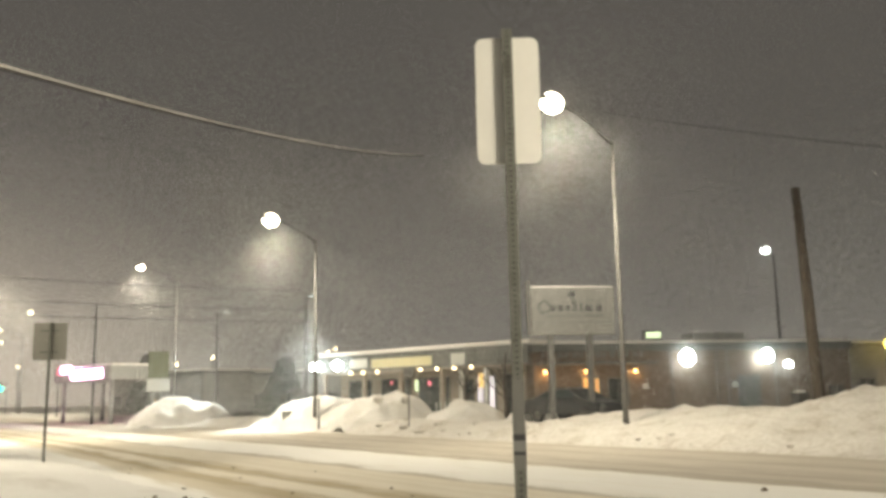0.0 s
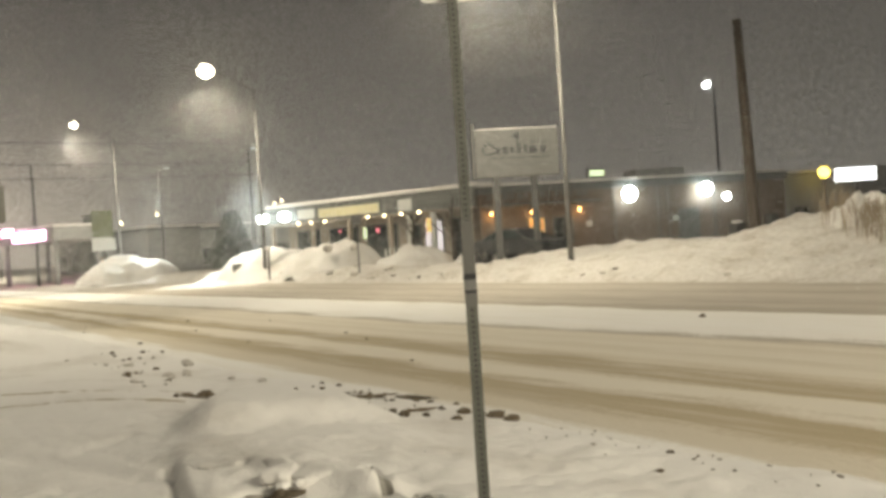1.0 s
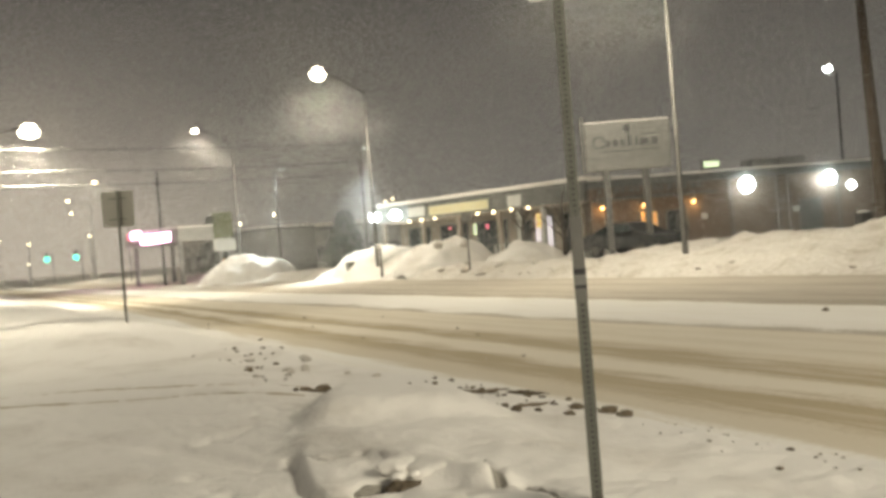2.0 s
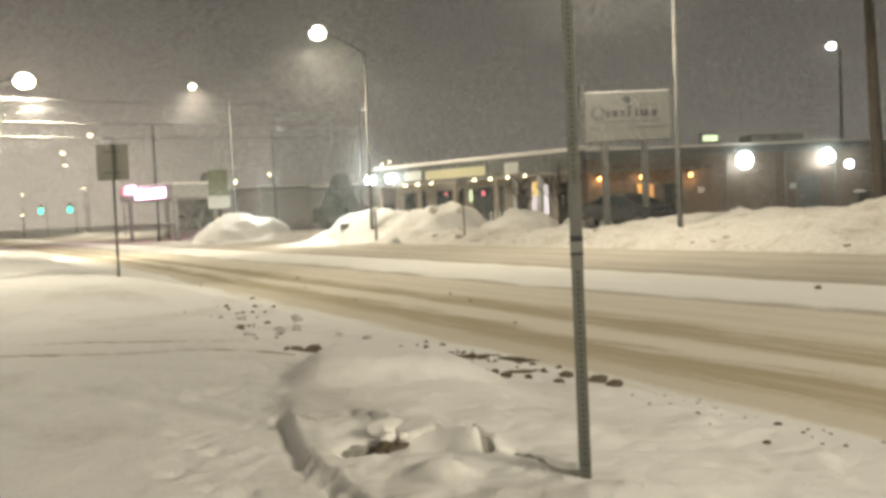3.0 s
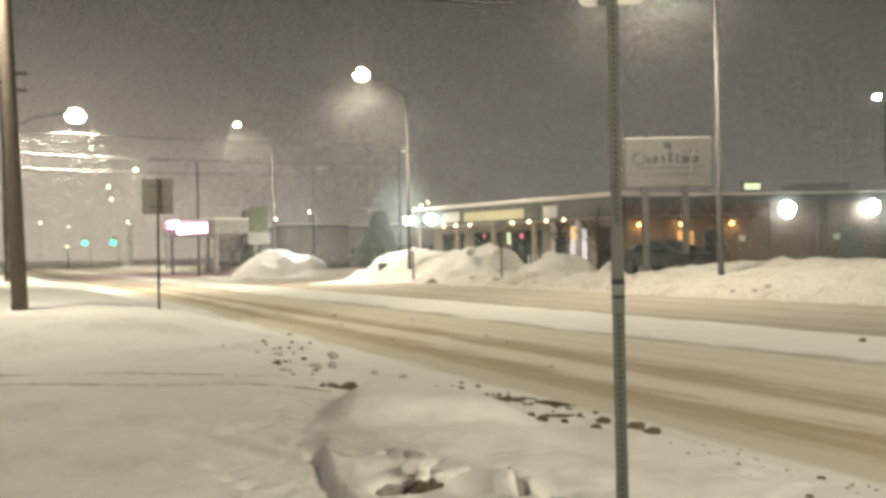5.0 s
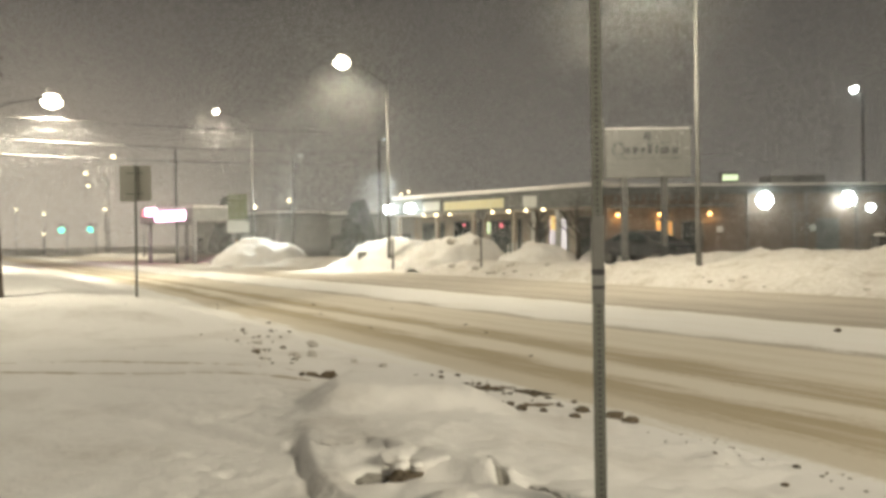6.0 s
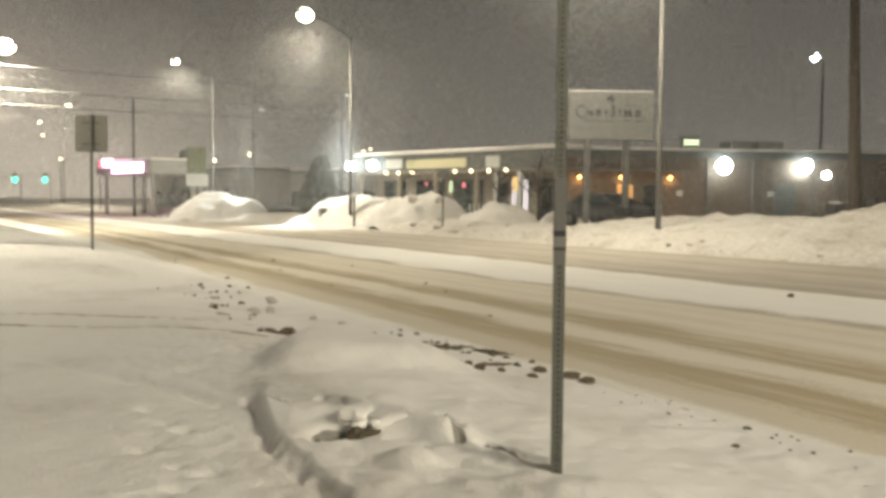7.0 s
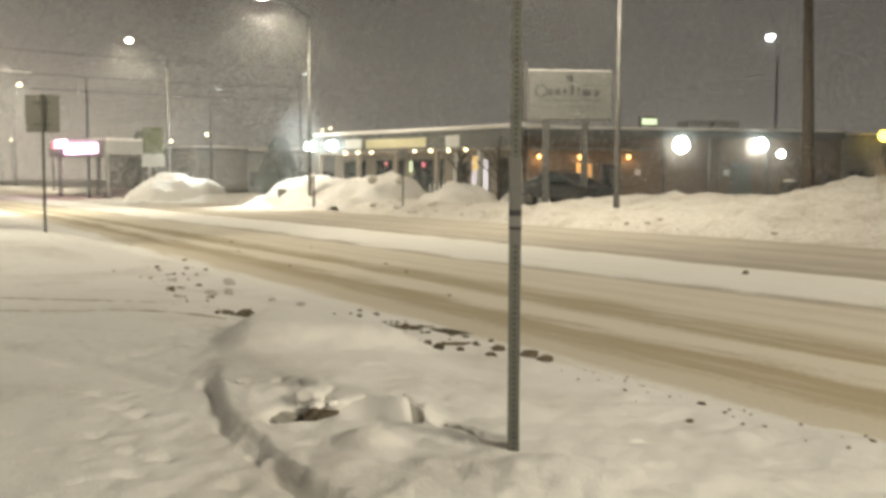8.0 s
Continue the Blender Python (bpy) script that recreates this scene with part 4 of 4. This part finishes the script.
opening(bar, "dark_door", 10.1, 11.2, 0.0, 2.35, TRIM_DARK, y=-0.03, mullions=0)
opening(bar, "bar_window", 3.0, 4.0, 1.0, 2.3, GLASS, y=-0.03)
for x in (4.95, 9.87):
    part("notice", box(x - 0.16, -0.06, 1.78, x + 0.16, -0.03, 2.08), WHITE_PAINT, bar, "small white notice")
# lens discs sized to the floodlights' glare, not to their glass
for x, z, r in ((7.15, 3.34, 0.42), (11.59, 3.39, 0.36), (12.75, 2.92, 0.2)):
    fl = part("flood_lamp", box(x - r * 0.7, -0.38, z - r * 0.5, x + r * 0.7, -0.03, z + r * 0.5, 0.03), TRIM_DARK, bar)
    part("lens", blob((x, -0.42, z), (r, 0.22, r), 3, 0.0), LAMP_COOL, fl, "glaring flood lamp lens", True)
part("roof_box", box(5.3, 0.5, 4.24, 6.2, 0.9, 4.85, 0.03), TRIM_DARK, bar)
part("roof_sign", box(5.35, 0.44, 4.42, 6.15, 0.497, 4.72), EXIT_LIT, bar, "pale green lit box on the roof")
for x, w in ((8.4, 1.2), (9.9, 1.5)):
    part("roof_unit", box(x, 1.5, 4.24, x + w, 3.0, 4.75, 0.05), SIDING, bar)
for x in (6.4, 8.9, 9.5, 12.2, 14.2):
    part("downpipe", rod(((x, -0.07, -0.2), (x, -0.07, 3.72)), 0.045, 8), TRIM_DARK, bar)

# far forecourt with its neon sign, and what stands dim behind
neon = thing("neon_forecourt_sign", (17.9, 85.5, 0.0), "glowing pink neon sign band on a forecourt canopy", "neon sign", rz=-80)
part("canopy", box(-6.5, 0.0, 3.7, 6.0, 5.0, 4.9, 0.05), SIDING, neon)
part("roof_snow", box(-6.45, 0.05, 4.902, 5.95, 4.95, 5.1, 0.05), SNOW, neon, "snow on the canopy")
part("neon_band", box(-4.6, -0.2, 4.45, -2.2, -0.01, 5.2, 0.1), PINK, neon, "pink neon")
part("neon_band", box(-2.2, -0.2, 3.85, 4.6, -0.01, 4.70, 0.1), PINK, neon, "pink neon")
part("neon_band", box(-5.5, -0.2, 4.4, -4.7, -0.01, 5.1, 0.1), PINK_RED, neon, "red neon")
for x in (-5.5, 5.0):
    for y in (0.6, 4.3):
        part("column", box(x - 0.15, y - 0.15, -0.3, x + 0.15, y + 0.15, 3.7), SIDING, neon)
bb = thing("roadside_sign", (20.4, 70.7, 0.2), "dim olive and white roadside sign on a post", "sign", rz=-16)
part("panel", box(-0.75, 0, 3.4, 0.75, 0.2, 5.4, 0.03), GREEN_PANEL, bb)
part("panel", box(-0.85, -0.02, 2.35, 0.85, 0.22, 3.3, 0.03), WHITE_PAINT, bb)
part("leg", box(-0.1, 0.03, -0.4, 0.1, 0.17, 3.4), POLE_DARK, bb)


def far_house(place, size, rz, label, lit):
    w, d, h = size
    t = thing("far_building", place, label, "building", "dim far buildings", rz)
    part("wall", box(0, 0, -0.3, w, d, h), SIDING, t)
    part("roof", box(-0.2, -0.2, h, w + 0.2, d + 0.2, h + 0.25, 0.03), TRIM_DARK, t)
    part("roof_snow", box(-0.18, -0.18, h + 0.252, w + 0.18, d + 0.18, h + 0.42, 0.05), SNOW, t)
    n = int(w // 3)
    for k in range(n):
        x = 0.8 + k * (w - 1.2) / n
        opening(t, "window", x, x + 1.3, 0.9, 2.2, GLOW_PANE if k in lit else GLASS, y=-0.03)


far_house((24.0, 100.0, 0.1), (18, 9, 4.2), -78, "long dim low building behind falling snow", (3,))
far_house((33.0, 84.0, 0.1), (16, 9, 4.0), -65, "dim low grey building behind the car park", (1,))
far_house((36.0, 66.0, 0.1), (14, 9, 4.0), -60, "dim low grey building behind the car park", ())
far_house((58.0, 52.0, 0.3), (34, 10, 5.0), -25, "dim low building behind the bar", ())

# right end: lit sign, globe lamp and a plough truck behind the bank
box_sign = thing("lit_box_sign", (77.4, 42.4, 0.2), "white lit box sign on a post", "sign", rz=-36)
part("cabinet", box(-1.9, 0, 4.3, 2.9, 0.4, 5.6, 0.04), SIDING, box_sign)
part("face", box(-1.85, -0.03, 4.38, 1.85, -0.005, 5.52), WHITE_BOX, box_sign, "glowing white face")
part("leg", box(-0.2, 0.1, -0.5, 0.2, 0.3, 4.3), POLE_DARK, box_sign)
globe = thing("globe_lamp", (73.4, 43.0, 0.2), "yellow glowing globe lamp on a post", "lamp post")
part("pole", rod(((0, 0, -0.4), (0, 0, 4.9)), 0.09, 8), POLE_DARK, globe)
part("globe", blob((0, 0, 5.2), (0.5, 0.5, 0.5), 3, 0.0), YELLOW, globe, "glowing yellow globe", True)
rl = thing("street_lamp", (54.0, 39.5, 0.2), "tall lamp with a cool white head behind the building", "street lamp")
part("pole", rod(((0, 0, -0.3), (0, 0, 11.0)), (0.12, 0.08), 10), POLE_DARK, rl)
part("arm", rod(((0, 0, 10.9), (-1.5, -0.5, 11.2)), 0.04, 8), POLE_DARK, rl)
cobra_head(rl, -1.5, -0.5, 11.05, LAMP_COOL, 1.2, 200)


def car(place, rz, label, paint):
    """A saloon car; x runs to its front."""
    t = thing("parked_car", place, label, "car", rz=rz)
    prof = ((-2.2, 0.35), (-2.25, 0.75), (-2.1, 0.98), (-1.45, 1.02), (-0.85, 1.40), (-0.2, 1.46), (0.45, 1.40), (1.15, 0.98), (2.0, 0.85), (2.22, 0.62), (2.22, 0.35))
    bm = bmesh.new()
    rows = [[bm.verts.new((x, s * (0.86 if z < 1.1 else 0.66), z)) for x, z in prof] for s in (-1, 1)]
    bm.faces.new(rows[0])
    bm.faces.new(rows[1])
    for i in range(len(prof)):
        j = (i + 1) % len(prof)
        bm.faces.new((rows[0][i], rows[0][j], rows[1][j], rows[1][i]))
    bmesh.ops.bevel(bm, geom=list(bm.edges), offset=0.05, segments=2, affect="EDGES")
    body = part("body", bm, paint, t)
    for s in (-1, 1):
        bm = bmesh.new()
        bm.faces.new([bm.verts.new((x, s * (0.885 if z < 1.1 else 0.70), z)) for x, z in ((-1.3, 1.04), (-0.8, 1.34), (0.4, 1.34), (0.95, 1.04))])
        r = bmesh.ops.extrude_face_region(bm, geom=list(bm.faces))
        bmesh.ops.translate(bm, verts=[v for v in r["geom"] if isinstance(v, bmesh.types.BMVert)], vec=(0, s * 0.012, 0))
        part("side_window", bm, GLASS, t)
        for x in (-1.35, 1.4):
            w = part("wheel", rod(((x, s * 0.68, 0.33), (x, s * 0.88, 0.33)), 0.33, 20), BLACK, t)
            part("rim", rod(((x, s * 0.87, 0.33), (x, s * 0.895, 0.33)), 0.2, 14), POLE_GREY, w)
        part("headlight", box(2.12, s * 0.62 - 0.16, 0.62, 2.25, s * 0.62 + 0.16, 0.78, 0.02), GLASS, t)
        part("tail_light", box(-2.29, s * 0.68 - 0.14, 0.74, -2.2, s * 0.68 + 0.14, 0.92, 0.02), RED_LENS, t)
    return t


car((26.0, 29.4, 0.5), -86, "dark grey parked saloon car half hidden by the snow bank", CAR_PAINT)

truck = thing("plough_truck", (42.3, 20.6, 0.3), "dark work truck with amber lamps behind the snow bank", "truck", rz=-20)
part("cab", box(-1.6, -1.1, 0.6, 0.2, 1.1, 2.35, 0.15), CAR_PAINT, truck)
part("bed", box(0.25, -1.15, 0.7, 4.0, 1.15, 1.75, 0.06), CAR_PAINT, truck)
part("windscreen", box(-1.63, -0.9, 1.5, -1.59, 0.9, 2.15, 0.01), GLASS, truck)
for x in (-1.0, 2.8):
    for s in (-1, 1):
        part("wheel", rod(((x, s * 0.85, 0.45), (x, s * 1.15, 0.45)), 0.45, 18), BLACK, truck)
for x, y, z, sx, sz in ((-0.9, -1.14, 2.0, 0.2, 0.16), (-0.2, -1.14, 2.25, 0.22, 0.12), (-1.2, -1.14, 1.6, 0.08, 0.14)):
    part("amber_lamp", box(x - sx, y - 0.04, z - sz, x + sx, y, z + sz, 0.02), AMBER, truck, "amber warning lamp")

# traffic lights over the far crossing
for k, (x, y) in enumerate(((21.3, 203.5), (26.6, 200.7))):
    tl = thing("traffic_light", (x, y, 0.2), "traffic light showing green on a mast", "traffic light", "green traffic lights")
    part("mast", rod(((1.2, 0.6, -0.3), (1.2, 0.6, 6.2), (0, 0, 6.2)), 0.11, 8), POLE_DARK, tl)
    part("housing", box(-0.35, -0.1, 4.3, 0.35, 0.2, 6.3, 0.05), POLE_DARK, tl)
    part("lens", blob((0, -0.15, 4.95), (0.62, 0.1, 0.62), 2, 0.0), GREEN, tl, "glowing green lens", True)
for x, y, z, m in ((13.7, 218.9, 9.6, BULB_WARM), (19.0, 214.0, 8.5, BULB_WARM), (28.0, 190.0, 8.6, BULB_WARM), (18.0, 205.0, 4.0, BULB_WARM), (33.2, 95.2, 6.0, BULB_WARM), (29.9, 97.0, 5.3, BULB_WARM)):
    fl = thing("far_lamp", (x, y, 0.2), "far small lamp on a thin post in the snowfall", "lamp post", "far small lamps")
    part("pole", rod(((0, 0, -0.3), (0, 0, z)), 0.09, 6), POLE_DARK, fl)
    part("bulb", blob((0, 0, z + 0.2), (0.3 if y > 150 else 0.14, 0.3 if y > 150 else 0.14, 0.2), 2, 0.0), m, fl, "glowing lamp", True)


# ---- plants ----
def bare_tree(place, height, seed, label):
    rnd = random.Random(seed)
    t = thing("bare_tree", place, label, "tree")
    trunk = rod(((0, 0, -0.3), (0.05, 0, height * 0.25), (0.02, 0.05, height * 0.5), (0.1, 0, height)), (0.14, 0.11, 0.08, 0.015), 8)
    part("trunk", trunk, BARK, t, smooth=True)
    for k in range(16):
        z = height * rnd.uniform(0.28, 0.9)
        a = rnd.uniform(0, 6.28)
        ln = (height - z) * rnd.uniform(0.45, 0.75) + 0.3
        p = Vector((0.04, 0, z))
        d = Vector((math.cos(a), math.sin(a), rnd.uniform(0.5, 1.1))).normalized()
        bm = rod((p, p + d * ln * 0.5, p + d * ln + Vector((0, 0, 0.15))), (0.04, 0.022, 0.006), 5)
        for _ in range(6):
            q = p + d * ln * rnd.uniform(0.3, 0.95)
            e = (d + Vector((rnd.uniform(-1, 1), rnd.uniform(-1, 1), rnd.uniform(-0.2, 0.8)))).normalized() * ln * rnd.uniform(0.2, 0.4)
            rod((q, q + e * 0.5, q + e), (0.014, 0.009, 0.004), 4, bm)
        part("limb", bm, BARK, t)


bare_tree((27.8, 36.5, 0.3), 3.6, 3, "small bare tree in front of the shop row")
bare_tree((27.2, 39.2, 0.3), 3.0, 5, "small bare tree in front of the shop row")


def conifer(place, height, radius, seed, label):
    rnd = random.Random(seed)
    t = thing("evergreen_tree", place, label, "tree", "dark evergreens")
    part("trunk", rod(((0, 0, -0.3), (0, 0, height * 0.95)), (0.16, 0.03), 8), BARK, t)
    verts, faces = [], []
    for _ in range(1500):
        k = rnd.random() ** 0.8
        z = height * (0.1 + 0.9 * k)
        r = radius * (1 - k) * rnd.uniform(0.35, 1.1) + 0.1
        a = rnd.uniform(0, 6.28)
        c = Vector((r * math.cos(a), r * math.sin(a), z))
        o = Vector((math.cos(a), math.sin(a), -0.35)) * rnd.uniform(0.2, 0.45)
        s = Vector((-math.sin(a), math.cos(a), rnd.uniform(-0.2, 0.2))) * rnd.uniform(0.08, 0.16)
        n = len(verts)
        verts += [c - s, c + o, c + s, c + Vector((0, 0, 0.12)) + o * 0.3]
        faces += [(n, n + 1, n + 3), (n + 1, n + 2, n + 3), (n, n + 1, n + 2)]
    me = bpy.data.meshes.new("crown")
    me.from_pydata(verts, [], faces)
    me.materials.append(NEEDLES)
    new("crown", me).parent = t


conifer((28.6, 66.0, 0.2), 4.6, 1.9, 1, "dark evergreen standing in the snowy car park")
conifer((30.5, 69.5, 0.2), 5.0, 1.6, 2, "dark evergreen standing in the snowy car park")
conifer((24.2, 88.0, 0.2), 6.0, 1.6, 3, "dark evergreen beside a dim building")


def reeds(place, n, spread, seed, label):
    rnd = random.Random(seed)
    verts, faces = [], []
    for _ in range(n):
        x, y = rnd.gauss(0, spread), rnd.gauss(0, spread * 0.6)
        h = rnd.uniform(0.45, 1.05)
        lx, ly = rnd.uniform(-0.3, 0.3), rnd.uniform(-0.3, 0.3)
        a = rnd.uniform(0, 3.14)
        w = Vector((math.cos(a), math.sin(a), 0)) * 0.012
        b, m, e = Vector((x, y, -0.15)), Vector((x + lx * 0.4, y + ly * 0.4, h * 0.6)), Vector((x + lx, y + ly, h))
        side = Vector((-w.y, w.x, 0))
        k = len(verts)
        verts += [b - w, b + w, b + side, m - w, m + w, m + side, e]
        faces += [(k, k + 1, k + 4, k + 3), (k + 1, k + 2, k + 5, k + 4), (k + 2, k, k + 3, k + 5), (k + 3, k + 4, k + 6), (k + 4, k + 5, k + 6), (k + 5, k + 3, k + 6)]
    me = bpy.data.meshes.new("dead_shrub")
    me.from_pydata(verts, [], faces)
    me.materials.append(REED)
    ob = new("dead_shrub", me)
    ob.location = (place[0], place[1], ground_z(place[0], place[1]))
    tagged(ob, label, "shrub", "dead brown shrubs")


for k, (x, y) in enumerate(((27.0, 14.6), (28.4, 15.9), (25.6, 13.2), (26.4, 13.6), (29.6, 16.9), (24.9, 12.3))):
    reeds((x, y), 85, 0.5, k, "sparse tuft of dead brown stalks poking out of snow")
snow_pile((28.6, 15.4, ground_z(28.6, 15.4)), (2.3, 1.3), 0.75, 8, "shrub buried under a lumpy load of snow", BANK_SNOW, 0.6, rz=40)
snow_pile((26.2, 13.0, ground_z(26.2, 13.0)), (1.6, 1.0), 0.6, 9, "shrub buried under a lumpy load of snow", BANK_SNOW, 0.6, rz=40)

# ---- falling snow, thickened to stand in for haze and lamp glow ----
flake_mat = bpy.data.materials.new("snowflake")
flake_mat.use_nodes = True
fn, fl_ = links_of(flake_mat)
thin, white = fn.new("ShaderNodeBsdfTranslucent"), fn.new("ShaderNodeBsdfDiffuse")
both = fn.new("ShaderNodeMixShader")
thin.inputs["Color"].default_value = white.inputs["Color"].default_value = (0.66, 0.66, 0.65, 1)
both.inputs[0].default_value = 0.5
fl_.new(thin.outputs[0], both.inputs[1])
fl_.new(white.outputs[0], both.inputs[2])
fl_.new(both.outputs[0], fn["Material Output"].inputs["Surface"])
rng = np.random.default_rng(11)


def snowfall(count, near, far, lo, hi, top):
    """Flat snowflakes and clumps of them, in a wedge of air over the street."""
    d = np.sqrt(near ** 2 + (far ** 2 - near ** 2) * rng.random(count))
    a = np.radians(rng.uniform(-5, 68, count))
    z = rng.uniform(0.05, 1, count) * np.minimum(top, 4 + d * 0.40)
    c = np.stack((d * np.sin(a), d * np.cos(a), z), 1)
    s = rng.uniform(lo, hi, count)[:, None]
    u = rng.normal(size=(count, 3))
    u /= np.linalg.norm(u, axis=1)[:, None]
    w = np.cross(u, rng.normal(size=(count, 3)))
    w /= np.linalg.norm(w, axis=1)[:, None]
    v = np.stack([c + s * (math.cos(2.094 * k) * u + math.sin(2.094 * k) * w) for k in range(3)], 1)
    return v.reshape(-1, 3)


def halo_flakes(count, centre, reach, lo, hi):
    """Extra flakes crowding the air round a lamp, added to imitate its glow halo."""
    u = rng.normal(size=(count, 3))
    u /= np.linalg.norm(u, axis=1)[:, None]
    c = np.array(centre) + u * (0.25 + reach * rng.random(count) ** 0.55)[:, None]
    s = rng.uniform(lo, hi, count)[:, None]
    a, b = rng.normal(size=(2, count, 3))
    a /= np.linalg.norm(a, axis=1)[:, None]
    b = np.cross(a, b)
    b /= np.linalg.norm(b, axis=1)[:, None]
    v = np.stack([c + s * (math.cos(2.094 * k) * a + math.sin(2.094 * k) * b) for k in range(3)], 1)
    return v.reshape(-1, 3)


# the two far bands hold outsize flakes that imitate haze
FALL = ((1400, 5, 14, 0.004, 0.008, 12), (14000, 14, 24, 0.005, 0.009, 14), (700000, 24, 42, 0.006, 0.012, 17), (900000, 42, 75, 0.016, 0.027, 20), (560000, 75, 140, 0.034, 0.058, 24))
HALOS = ((26000, (-0.8, 21.5, 8.8), 1.5, 0.004, 0.007), (110000, (19.7, 22.7, 11.3), 4.5, 0.004, 0.008), (45000, (18.5, 44.3, 11.1), 4.6, 0.006, 0.011), (16000, (19.1, 71.6, 12.1), 3.6, 0.010, 0.016), (45000, (4.63, 48.6, 8.8), 4.2, 0.006, 0.011),
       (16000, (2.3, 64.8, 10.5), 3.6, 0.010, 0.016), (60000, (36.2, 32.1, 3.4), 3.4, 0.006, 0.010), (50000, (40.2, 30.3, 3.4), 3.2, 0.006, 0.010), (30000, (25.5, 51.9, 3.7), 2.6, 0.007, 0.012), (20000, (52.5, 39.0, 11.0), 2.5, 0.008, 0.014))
flakes = np.concatenate([snowfall(*r) for r in FALL] + [halo_flakes(*r) for r in HALOS])
# flakes nearest the street lamps are dropped, so the added halos don't clot
middle = flakes.reshape(-1, 3, 3).mean(1)
free = np.ones(len(middle), bool)
for lx, ly, lz, _ in STREET:
    free &= ((middle - (lx, ly, lz - 0.25)) ** 2).sum(1) > 0.2 + 0.7 * rng.random(len(middle))
flakes = flakes.reshape(-1, 3, 3)[free].reshape(-1, 3)
corner = np.arange(len(flakes))
me = bpy.data.meshes.new("falling_snow")
me.vertices.add(len(flakes))
me.vertices.foreach_set("co", flakes.ravel())
me.loops.add(len(corner))
me.loops.foreach_set("vertex_index", corner)
me.polygons.add(len(corner) // 3)
me.polygons.foreach_set("loop_start", np.arange(0, len(corner), 3))
me.update(calc_edges=True)
me.materials.append(flake_mat)
tagged(new("falling_snow", me), "falling snowflakes, thickened to stand in for haze and lamp glow", "snowfall", kind="stuff")
